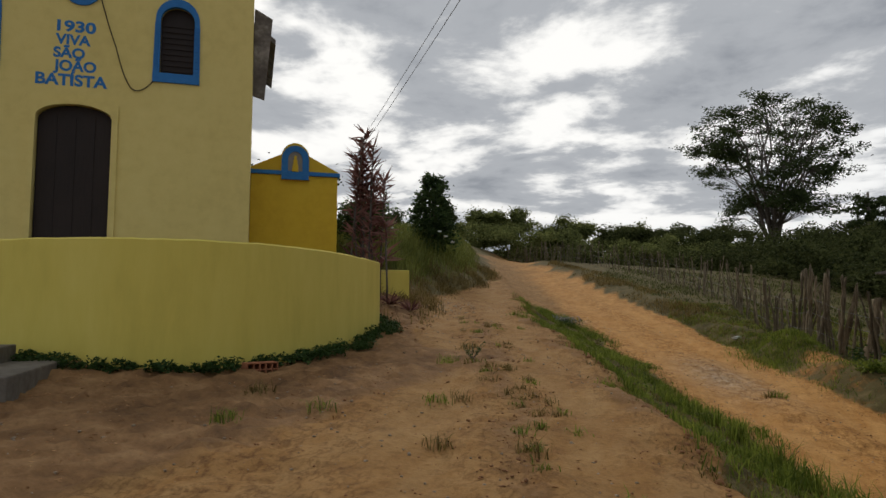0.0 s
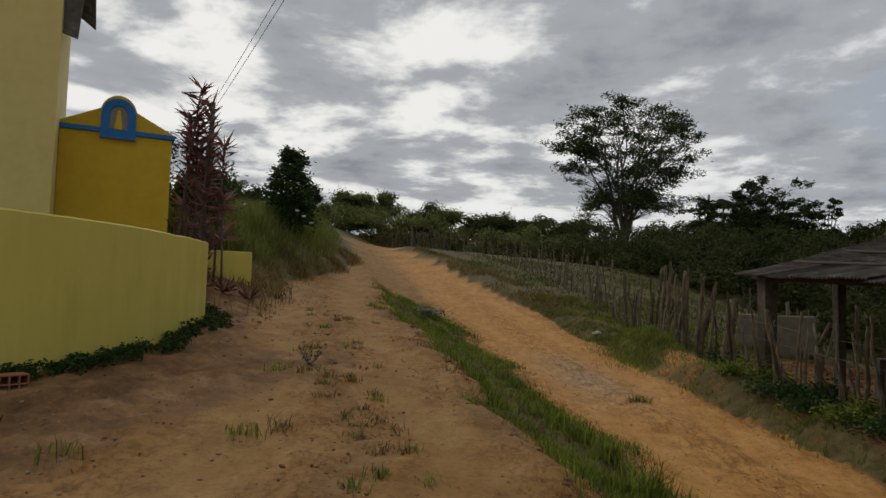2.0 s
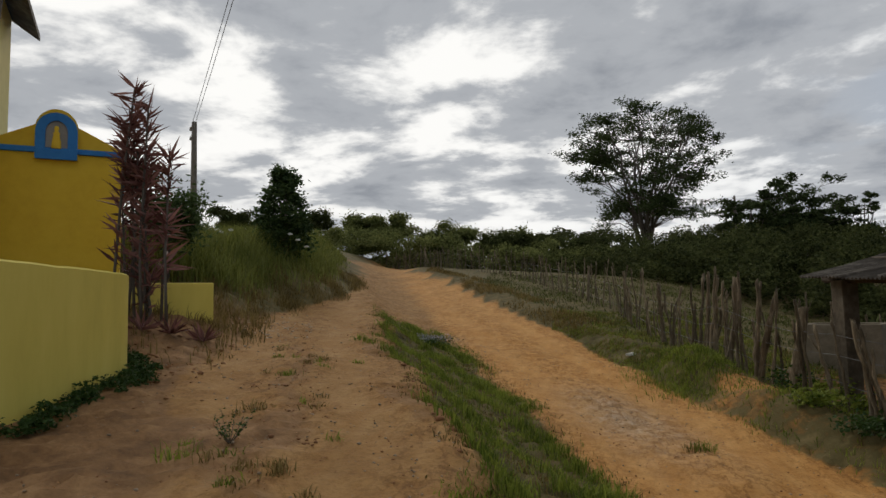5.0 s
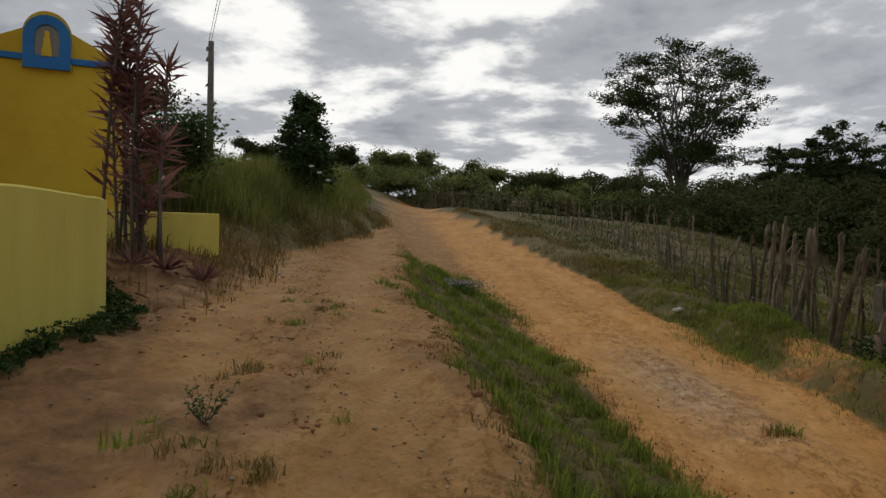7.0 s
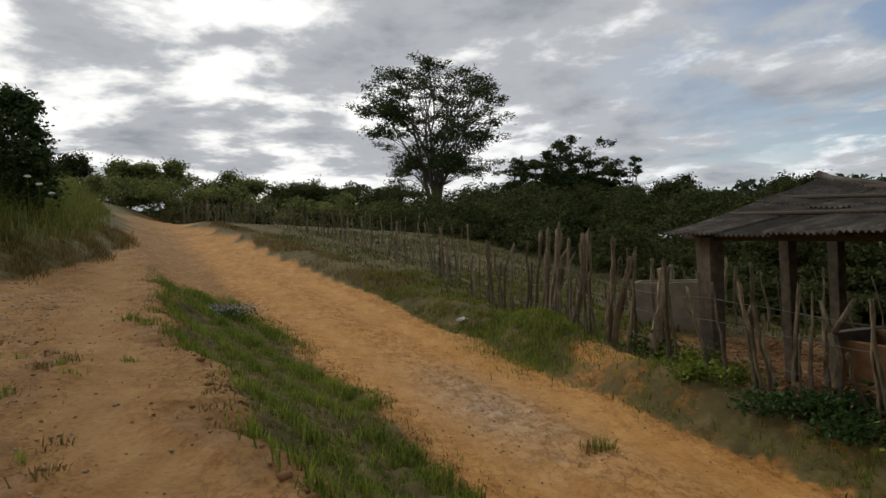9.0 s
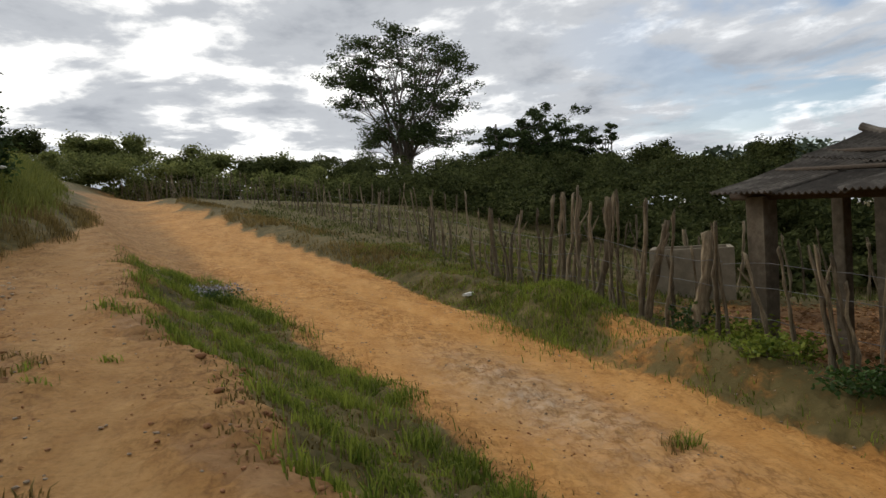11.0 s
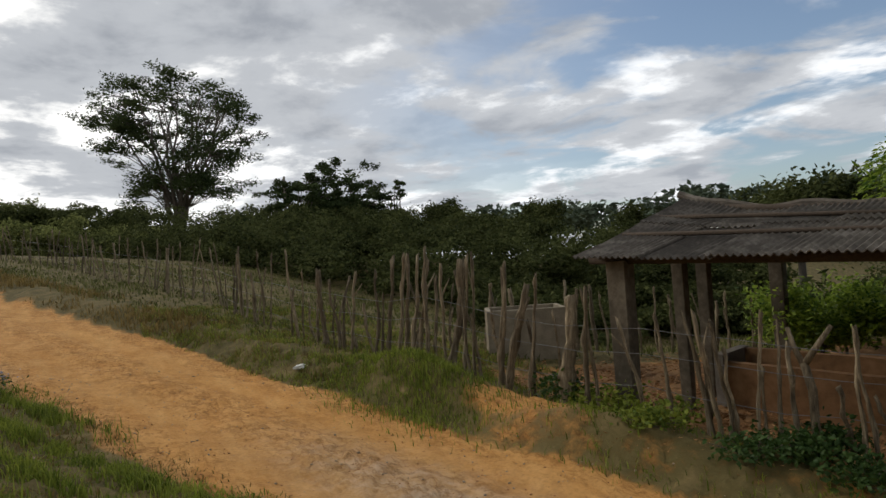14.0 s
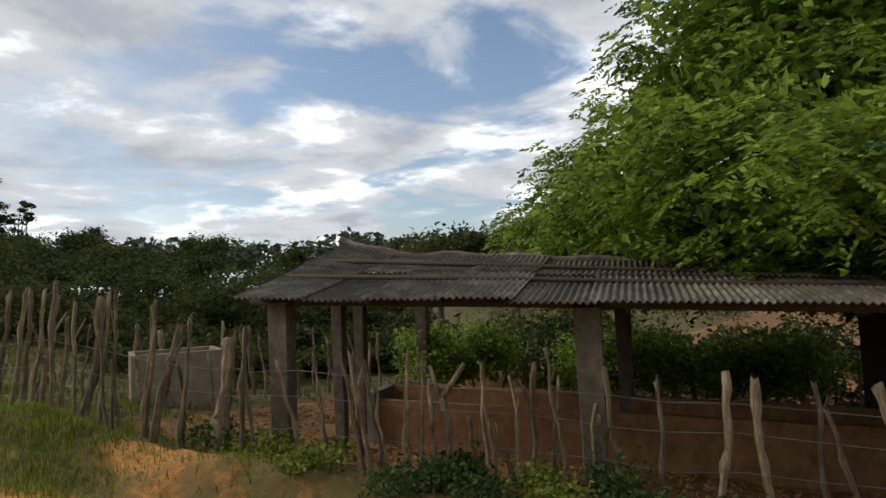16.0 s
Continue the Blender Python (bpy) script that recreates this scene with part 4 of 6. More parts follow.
def along(line, step, rng, jitter=0.05):
    """Points along a broken line about every step metres."""
    got, left = [], 0.0
    for (ax, ay), (bx, by) in zip(line, line[1:]):
        length = math.hypot(bx - ax, by - ay)
        d = left
        while d < length:
            t = d / length
            got.append((ax + (bx - ax) * t + rng.uniform(-jitter, jitter), ay + (by - ay) * t + rng.uniform(-jitter, jitter)))
            d += step * rng.uniform(0.7, 1.3)
        left = d - length
    return got


def wires(parent, line, heights, rng):
    for h in heights:
        pts = []
        for (ax, ay), (bx, by) in zip(line, line[1:]):
            n = max(2, int(math.hypot(bx - ax, by - ay) / 1.2))
            for i in range(n):
                x, y = ax + (bx - ax) * i / n, ay + (by - ay) * i / n
                pts.append((x, y, land_z(x, y) + h + rng.uniform(-0.03, 0.03)))
        mesh_part("wire", joined("wire", [tube(pts, [0.004] * len(pts), 4)]), WIRE, parent, "rusty fence wire")


def set_stake(parent, x, y, h, r, lean, rng):
    """One of the stakes by the shed: r its radius, lean its tilt along the fence."""
    fat = r > 0.055
    ob = new("stake", rng.choice(FAT if fat else THIN))
    s = r / (0.060 if fat else 0.034)
    ob.matrix_world = pose(x, y, land_z(x, y)) @ Matrix.Rotation(radians(lean), 4, Vector((0.79, 0.62, 0))) @ pose(0, 0, 0, 0, 0, rng.uniform(0, 360)) @ Matrix.Diagonal((s, s, h, 1))
    ob.parent = parent
    return ob


FENCE_LINE = [(4.72, 19.9), (4.62, 20.3), (4.1, 22.2), (3.85, 24.3), (3.35, 26.3), (3.2, 28.0), (2.9, 34.0), (1.6, 40.0), (-1.8, 51.5), (-8.0, 61.0), (-15.0, 69.0)]
YARD_LINE = [(4.72, 19.9), (4.75, 19.0), (4.95, 18.0), (5.4, 17.0), (5.7, 16.0), (6.05, 15.0), (6.45, 13.6), (7.0, 11.0), (7.6, 8.5)]
# each: place along the line, height, radius, lean
NEAR_STAKES = [(27.55, 2.0, 0.034, -5), (26.28, 1.63, 0.072, -3), (25.79, 1.44, 0.035, -6), (25.47, 1.6, 0.03, 13), (24.73, 1.61, 0.033, 7), (24.4, 1.9, 0.048, 8), (24.05, 1.95, 0.039, 7),
               (23.77, 1.92, 0.046, 8), (23.53, 1.85, 0.045, 9), (23.37, 1.81, 0.037, 14), (23.04, 1.94, 0.033, 5), (22.65, 1.7, 0.028, 6), (22.48, 1.81, 0.077, 8), (22.16, 1.87, 0.031, 6),
               (21.95, 1.93, 0.027, 3), (21.52, 1.84, 0.036, 6), (21.39, 1.83, 0.042, 7), (21.29, 1.57, 0.064, 10), (20.87, 1.74, 0.031, 7), (20.32, 1.49, 0.09, 7), (19.95, 1.65, 0.045, 3)]
YARD_STAKES = [(19.75, 1.64, 0.03, 1), (18.99, 1.29, 0.028, -12), (18.72, 1.33, 0.026, -4), (18.21, 1.39, 0.032, -2), (18.11, 1.44, 0.027, -4), (18.02, 1.35, 0.031, -5), (17.75, 1.45, 0.025, 1),
               (17.58, 1.34, 0.022, 0), (16.88, 1.34, 0.027, -5), (16.74, 1.36, 0.026, -1), (16.55, 1.24, 0.024, -5), (16.37, 1.39, 0.04, -1), (15.98, 1.61, 0.03, -3), (15.43, 1.41, 0.035, -1),
               (15.03, 1.35, 0.029, -1), (14.6, 1.45, 0.044, -1), (14.05, 1.43, 0.057, -3), (13.54, 1.4, 0.033, -4), (13.18, 1.25, 0.035, -5)]


def line_x(line, y):
    """Where a fence line stands at a given y."""
    pts = sorted((py, px) for px, py in line)
    return float(np.interp(y, [p[0] for p in pts], [p[1] for p in pts]))


def forked_stake(parent, x, y, h, rng):
    """A stake that parts into two arms near its head."""
    g = land_z(x, y)
    low = [(0, 0, -0.2), (-0.03, 0.03, h * 0.25), (0.02, 0.06, h * 0.5), (0.0, 0.12, h * 0.72)]
    arm = [(0.0, 0.12, h * 0.70), (0.03, 0.02, h * 0.82), (0.06, -0.16, h * 1.02)]
    arm2 = [(0.0, 0.12, h * 0.70), (0.0, 0.22, h * 0.85), (-0.02, 0.26, h)]
    me = joined("forked_stake", [tube(low, [0.058, 0.045, 0.048, 0.045], 8), tube(arm, [0.04, 0.034, 0.024], 7), tube(arm2, [0.04, 0.03, 0.024], 7)])
    ob = mesh_part("forked_stake", me, STAKE, parent, "forked grey fence stake", True)
    ob.matrix_world = pose(x, y, g)
    return ob


def build_fences():
    rng = random.Random(21)
    far = thing("roadside_stick_fence", "grey crooked stick and wire fence along the dirt road", "fence")
    for x, y in along(FENCE_LINE, 0.50, rng, 0.10):
        if y > 29:
            stake(far, x, y, rng.uniform(1.3, 2.0), rng.random() < 0.16, 5.0, rng)
    for y, h, r, lean in NEAR_STAKES:
        set_stake(far, line_x(FENCE_LINE, y), y, h, r, lean, rng)
    for x, y in along([(3.2, 28.0), (3.35, 26.3), (3.9, 24.3), (4.15, 22.2), (4.65, 20.5)], 0.42, rng, 0.12):
        stake(far, x + 0.05, y, rng.uniform(0.9, 1.6), False, 6.0, rng)
    for x, y in along([(-8, 61.4), (-16, 70.5)], 0.7, rng, 0.2):
        stake(far, x, y, rng.uniform(1.3, 1.7), False, 4, rng)
    wires(far, FENCE_LINE, (0.35, 0.75, 1.1), rng)
    yard = thing("yard_stick_fence", "crooked stick fence before the cattle shed", "fence")
    for y, h, r, lean in YARD_STAKES:
        set_stake(yard, line_x(YARD_LINE, y), y, h, r, lean, rng)
    forked_stake(yard, 5.30, 17.22, 1.3, rng)
    for x, y in along([(4.9, 18.3), (5.42, 17.0), (6.0, 15.2)], 0.36, rng, 0.06):
        stake(yard, x + 0.08, y, rng.uniform(0.7, 1.25), False, 7.0, rng)
    for x, y in along([(6.68, 12.7), (7.0, 11.0), (7.6, 8.5)], 0.45, rng, 0.08):
        stake(yard, x, y, rng.uniform(1.2, 1.6), rng.random() < 0.2, 5.5, rng)
    wires(yard, YARD_LINE, (0.4, 0.8, 1.1), rng)
    back = thing("back_stick_fence", "grey stick fence behind the cattle yard", "fence")
    for x, y in along([(6.5, 27.5), (9.0, 24.6), (12.5, 23.0), (14.5, 19.0), (15.5, 14.0), (16, 9.5)], 0.36, rng, 0.08):
        stake(back, x, y, rng.uniform(1.2, 1.6), rng.random() < 0.12, 5.0, rng)


build_fences()

# ---------------------------------------------------------------- plants


def limb(start, way, length, r0, rng, bends=4, lift=0.15, wander=0.35):
    pts, p, w = [Vector(start)], Vector(start), Vector(way).normalized()
    for i in range(bends):
        w = (w + Vector((rng.uniform(-1, 1), rng.uniform(-1, 1), rng.uniform(-0.6, 1) * 0.6 + lift)) * wander).normalized()
        p = p + w * (length / bends)
        pts.append(p.copy())
    return pts, [r0 * (1 - 0.75 * i / bends) for i in range(bends + 1)], w


def tree(name, label, category, at, trunk_h, spread, crown_h, leaf_mat, seed, limbs=7, twigs=5, clump=60, leaf=(0.16, 0.07), r0=0.2, flat=0.45, clump_r=0.6, droop=0.25, group="", lower=0.0, bark=BARK, plain=False):
    """A tree: tapered trunk, limbs and twigs, and leaves in clumps at the twigs' ends."""
    rng, nrg = random.Random(seed), np.random.default_rng(seed)
    g = land_z(at[0], at[1]) - 0.1
    tr = thing(name, label, category, group, at=(at[0], at[1], g))
    tp = [(0, 0, 0), (rng.uniform(-.1, .1), rng.uniform(-.1, .1), trunk_h * 0.5), (rng.uniform(-.2, .2), rng.uniform(-.2, .2), trunk_h)]
    pieces = [tube(tp, [r0 * 1.15, r0 * 0.9, r0 * 0.75], 8)]
    ends = []
    for i in range(limbs):
        a = 2 * math.pi * (i + rng.uniform(-0.3, 0.3)) / limbs
        reach = rng.uniform(0.45, 1.0)
        out = spread * reach
        rise = crown_h * rng.uniform(0.35, 0.85) * (1.15 - 0.5 * reach)
        start = Vector(tp[2]) * rng.uniform(0.75, 1.0)
        pts, rad, w = limb(start, (math.cos(a) * out, math.sin(a) * out, rise), math.hypot(out, rise) * 0.9, r0 * 0.5, rng, 5, 0.1, 0.22)
        pieces.append(tube(pts, rad, 6))
        for j in range(twigs):
            s = pts[rng.randint(2, 5)]
            b = a + rng.uniform(-1.4, 1.4)
            tw, tr_r, _ = limb(s, (math.cos(b), math.sin(b), rng.uniform(0.0, 0.9)), spread * rng.uniform(0.22, 0.5), r0 * 0.16, rng, 3, 0.12, 0.3)
            pieces.append(tube(tw, tr_r, 4))
            ends += [tw[-1], tw[-2]]
        ends.append(pts[-1])
    mesh_part("trunk", joined("trunk", pieces), bark, tr, smooth=True)
    ends = np.array([tuple(e) for e in ends])
    ends[:, 2] = np.maximum(ends[:, 2], lower)
    c = np.repeat(ends, clump, 0)
    off = nrg.normal(size=c.shape) * clump_r * np.repeat(nrg.uniform(0.6, 1.25, len(ends)), clump)[:, None]
    off[:, 2] *= flat
    c = c + off
    n = len(c)
    mesh_part("crown", leaf_mesh("crown", c, nrg.uniform(0.7, 1.3, n) * leaf[0], nrg.uniform(0.7, 1.3, n) * leaf[1], nrg, droop, plain=plain), leaf_mat, tr)
    return tr


def clump_cloud(centres, radii, per, nrg, flat=0.8):
    """Points in the shells of many leafy heaps."""
    c = np.repeat(centres, per, 0)
    d = nrg.normal(size=c.shape)
    d /= np.linalg.norm(d, axis=1)[:, None]
    d[:, 2] = np.abs(d[:, 2]) * 1.0 - 0.15
    r = np.repeat(radii, per)[:, None] * (nrg.uniform(0.35, 1.0, (len(c), 1)) ** 0.4) * nrg.uniform(0.8, 1.15, (len(c), 1))
    return c + d * r * np.array([1, 1, flat])


def umbrella_tree(name, label, at, height, radius, seed, stems=9, per=5, clump=70, leaf=(0.5, 0.22), base=0.0, r0=0.4, low=0.42):
    """A tree that forks low into a fan of steep stems, with leaves in flat layers at their ends."""
    rng, nrg = random.Random(seed), np.random.default_rng(seed)
    g = land_z(*at) - 0.2 + base
    tr = thing(name, label, "tree", at=(at[0], at[1], g))
    fork = height * 0.09
    pieces = [tube([(0, 0, -base - 0.5), (0.1, 0, fork * 0.6), (0, 0.1, fork)], [r0 * 1.2, r0, r0 * 0.9], 9)]
    ends, size = [], []
    for i in range(stems):
        a = 2 * math.pi * (i + rng.uniform(-0.35, 0.35)) / stems
        out = radius * rng.uniform(0.15, 0.85)
        tip = Vector((math.cos(a) * out, math.sin(a) * out, height * (0.94 - 0.30 * (out / radius) ** 2) * rng.uniform(0.86, 1.0)))
        root = Vector((0, 0, fork * rng.uniform(0.7, 1.0)))
        line = []
        for k in range(7):
            t = k / 6
            p = root.lerp(tip, t)
            p.z += height * 0.10 * math.sin(math.pi * t) * 0.6
            line.append(p + Vector((rng.uniform(-1, 1), rng.uniform(-1, 1), 0)) * 0.035 * height * math.sin(math.pi * t))
        pieces.append(tube(line, [r0 * 0.55 * (1 - 0.8 * k / 6) for k in range(7)], 6))
        ends.append(line[-1]), size.append(1.0)
        for j in range(per):
            s = line[rng.randint(1, 5)]
            b = a + rng.uniform(-1.3, 1.3)
            reach = radius * rng.uniform(0.15, 0.62)
            q = s + Vector((math.cos(b) * reach, math.sin(b) * reach, height * rng.uniform(-0.03, 0.22)))
            flat_r = math.hypot(q.x, q.y)
            limit = radius * (0.88 + 0.14 * math.sin(3 * b + seed))
            if flat_r > limit:
                q.x, q.y, flat_r = q.x * limit / flat_r, q.y * limit / flat_r, limit
            f = flat_r / radius
            q.z = max(height * (low + 0.14 - 0.26 * f), min(q.z, height * (1.0 - 0.36 * f ** 2)))
            mid = s.lerp(q, 0.55) + Vector((0, 0, height * 0.02))
            pieces.append(tube([s, mid, q], [r0 * 0.16, r0 * 0.12, r0 * 0.05], 5))
            for _ in range(2):
                w = q + Vector((rng.uniform(-1, 1), rng.uniform(-1, 1), rng.uniform(-0.3, 0.4))) * radius * 0.17
                pieces.append(tube([mid, w], [r0 * 0.07, r0 * 0.03], 4))
                ends.append(w), size.append(rng.uniform(0.6, 1.0))
            ends.append(q), size.append(rng.uniform(0.7, 1.1))
    mesh_part("trunk", joined("trunk", pieces), BARK, tr, smooth=True)
    e = np.repeat(np.array([tuple(v) for v in ends]), clump, 0)
    s = np.repeat(np.array(size), clump)[:, None]
    off = nrg.normal(size=e.shape) * [1, 1, 0.5] * radius * 0.064 * s
    n = len(e)
    mesh_part("crown", leaf_mesh("crown", e + off, nrg.uniform(0.7, 1.3, n) * leaf[0], nrg.uniform(0.7, 1.3, n) * leaf[1], nrg, 0.15, plain=True), ACACIA_LEAF, tr)
    return tr


# the tall feathery tree beyond the pasture, and lower ones near it
umbrella_tree("tall_acacia_tree", "tall dark feathery tree with flat spreading crown", (15.2, 120.0), 29.8, 12.6, 5, 15, 10, 62, (0.52, 0.20), 4.0, 0.5, 0.30)
umbrella_tree("low_acacia_tree", "dark feathery tree with thin pale stems", (23.2, 74.0), 10.6, 5.2, 6, 10, 7, 48, (0.36, 0.16), 0.3, 0.2, 0.5)
umbrella_tree("low_acacia_tree", "low dark feathery tree at the wood's edge", (18.8, 73.0), 8.8, 4.2, 9, 9, 6, 48, (0.36, 0.16), 0.3, 0.2, 0.5)
umbrella_tree("low_acacia_tree", "sparse tree with thin pale bare stems", (27.4, 71.0), 8.8, 2.4, 7, 8, 4, 24, (0.34, 0.15), 0.3, 0.16, 0.5)
# the leafy tree behind the shed
def shade_tree(at, seed=8):
    rng, nrg = random.Random(seed), np.random.default_rng(seed)
    g = land_z(*at) - 0.1
    tr = thing("leafy_shade_tree", "broad bright green leafy tree behind the shed", "tree", at=(at[0], at[1], g))
    pieces = [tube([(0, 0, -0.2), (0.1, 0, 1.5), (0, 0.1, 3.0)], [0.34, 0.27, 0.22], 10)]
    mid, rad = Vector((0, 0, 5.2)), (7.4, 7.4, 7.8)
    c, ways = [], []
    for k in range(860):
        u = Vector((rng.gauss(0, 1), rng.gauss(0, 1), rng.gauss(0, 1))).normalized()
        if u.z < -0.72:
            continue
        lump = 0.97 + 0.07 * math.sin(5 * math.atan2(u.y, u.x) + 4 * u.z) + 0.06 * math.sin(9 * u.z + 3 * u.x)
        deep = rng.uniform(0.55, 1.0) ** 0.5
        narrow = 1 - 0.9 * max(u.z, 0.0)
        p = mid + Vector((u.x * rad[0] * narrow, u.y * rad[1] * narrow, u.z * rad[2] * (1.0 if u.z > 0 else 0.4))) * deep * lump
        p.z = max(p.z, 3.3)
        c.append(p)
        ways.append(u)
        if k % 26 == 0:
            s = Vector((0, 0, rng.uniform(2.3, 3.0)))
            m = s.lerp(p, 0.5) + Vector((0, 0, rng.uniform(0.1, 0.8)))
            pieces.append(tube([s, m, p], [0.10, 0.06, 0.02], 6))
    mesh_part("trunk", joined("trunk", pieces), BARK, tr, smooth=True)
    c, ways = np.array([tuple(p) for p in c]), np.array([tuple(w) for w in ways])
    # compound leaves: drooping stalks with leaflets in pairs, blades turned upward
    stalks, pairs = 22, 6
    cc, out_w = np.repeat(c, stalks, 0), np.repeat(ways, stalks, 0)
    m = len(cc)
    start = cc + nrg.normal(size=(m, 3)) * [0.28, 0.28, 0.16]
    run = nrg.normal(size=(m, 3)) * [0.8, 0.8, 0.25] + out_w * [0.9, 0.9, 0.3]
    run[:, 2] -= 0.15
    run /= np.linalg.norm(run, axis=1)[:, None]
    length = nrg.uniform(0.30, 0.52, m)
    vs = []
    for k in range(pairs):
        t = (k + 1.0) / pairs
        p = start + run * (length * t)[:, None]
        p[:, 2] -= 0.30 * length * t * t
        flat_side = np.cross(run, [0, 0, 1.0])
        flat_side /= np.linalg.norm(flat_side, axis=1)[:, None] + 1e-6
        for sgn in (-1, 1):
            way = flat_side * sgn + run * 0.55 + nrg.normal(size=(m, 3)) * 0.18
            way[:, 2] -= 0.32
            way /= np.linalg.norm(way, axis=1)[:, None]
            across = np.cross(way, np.array([0, 0, 1.0]) + nrg.normal(size=(m, 3)) * 0.6)
            across /= np.linalg.norm(across, axis=1)[:, None] + 1e-6
            ll = (nrg.uniform(0.115, 0.18, m) * (1.0 - 0.35 * abs(t - 0.55)))[:, None]
            vs.append(np.stack([p, p + way * ll * 0.45 + across * ll * 0.2, p + way * ll, p + way * ll * 0.45 - across * ll * 0.2], 1))
    verts = np.concatenate(vs, 0).reshape(-1, 3)
    mesh_part("crown", fast("crown", verts, np.arange(len(verts)).reshape(-1, 4)), BRIGHT_LEAF, tr)
    hub = np.array(tuple(mid))
    deep_c = np.repeat(hub + (c - hub) * 0.86, 80, 0)
    k = len(deep_c)
    deep_c = deep_c + nrg.normal(size=(k, 3)) * [0.42, 0.42, 0.32]
    mesh_part("inner_foliage", leaf_mesh("inner_foliage", deep_c, nrg.uniform(0.2, 0.34, k), nrg.uniform(0.10, 0.17, k), nrg, 0.3, plain=True), BRIGHT_LEAF, tr)


shade_tree((14.0, 12.7))


def egg_shrub(name, label, at, height, radius, material, seed, leaf=(0.2, 0.1)):
    """A shrub tree leafy down to its foot, widest below the middle and pointed above."""
    rng, nrg = random.Random(seed), np.random.default_rng(seed)
    sh = thing(name, label, "tree", at=(at[0], at[1], land_z(*at) - 0.05))
    stems, c = [], []
    for k in range(7):
        a, lean = rng.uniform(0, 6.28), rng.uniform(0.05, 0.45)
        top = Vector((math.cos(a) * radius * lean, math.sin(a) * radius * lean, height * rng.uniform(0.6, 0.95)))
        stems.append(tube([(0, 0, -0.2), tuple(top * 0.5), tuple(top)], [0.05, 0.035, 0.012], 6))
    for k in range(170):
        t = rng.uniform(0.10, 1.0)
        wide = radius * (math.sin(math.pi * min(1.0, t * 0.62 + 0.20)) ** 0.8) * (1 - 0.75 * max(0, t - 0.5) * 1.1)
        a = rng.uniform(0, 6.28)
        r = wide * rng.uniform(0.35, 1.0) ** 0.6 * (1 + 0.18 * math.sin(3 * a + 7 * t))
        c.append((math.cos(a) * r, math.sin(a) * r, height * t))
    mesh_part("trunk", joined("trunk", stems), BARK, sh, smooth=True)
    c = np.repeat(np.array(c), 46, 0)
    n = len(c)
    mesh_part("crown", leaf_mesh("crown", c + nrg.normal(size=(n, 3)) * 0.13, nrg.uniform(0.7, 1.3, n) * leaf[0], nrg.uniform(0.7, 1.3, n) * leaf[1], nrg, 0.05, plain=True), material, sh)
    return sh


egg_shrub("upright_shrub_tree", "dark green upright shrub tree on the bank", (-9.5, 31.4), 3.6, 0.92, SHRUB_LEAF, 12, (0.17, 0.085))
tree("distant_round_tree", "rounded dark tree behind the shed roof", "tree", (24.5, 29.0), 3.6, 2.0, 3.6, WOOD_LEAF, 15, 9, 6, 80, (0.30, 0.14), 0.18, 0.6, 0.6, 0.2)


def skyline(x, y):
    """Height of the tree tops' line: a ridge that falls away behind the shed."""
    dx, dy = x + 1.4, y - 12.5
    turn = math.degrees(math.atan2(dx, dy))
    rise = np.interp(turn, (-40, -16, 0, 10, 18, 28, 36, 44, 50, 60, 110), (7.6, 7.5, 7.2, 6.8, 6.9, 5.6, 4.8, 3.6, 2.5, 2.1, 2.4))
    return 1.9 + math.hypot(dx, dy) * math.tan(math.radians(float(rise)))


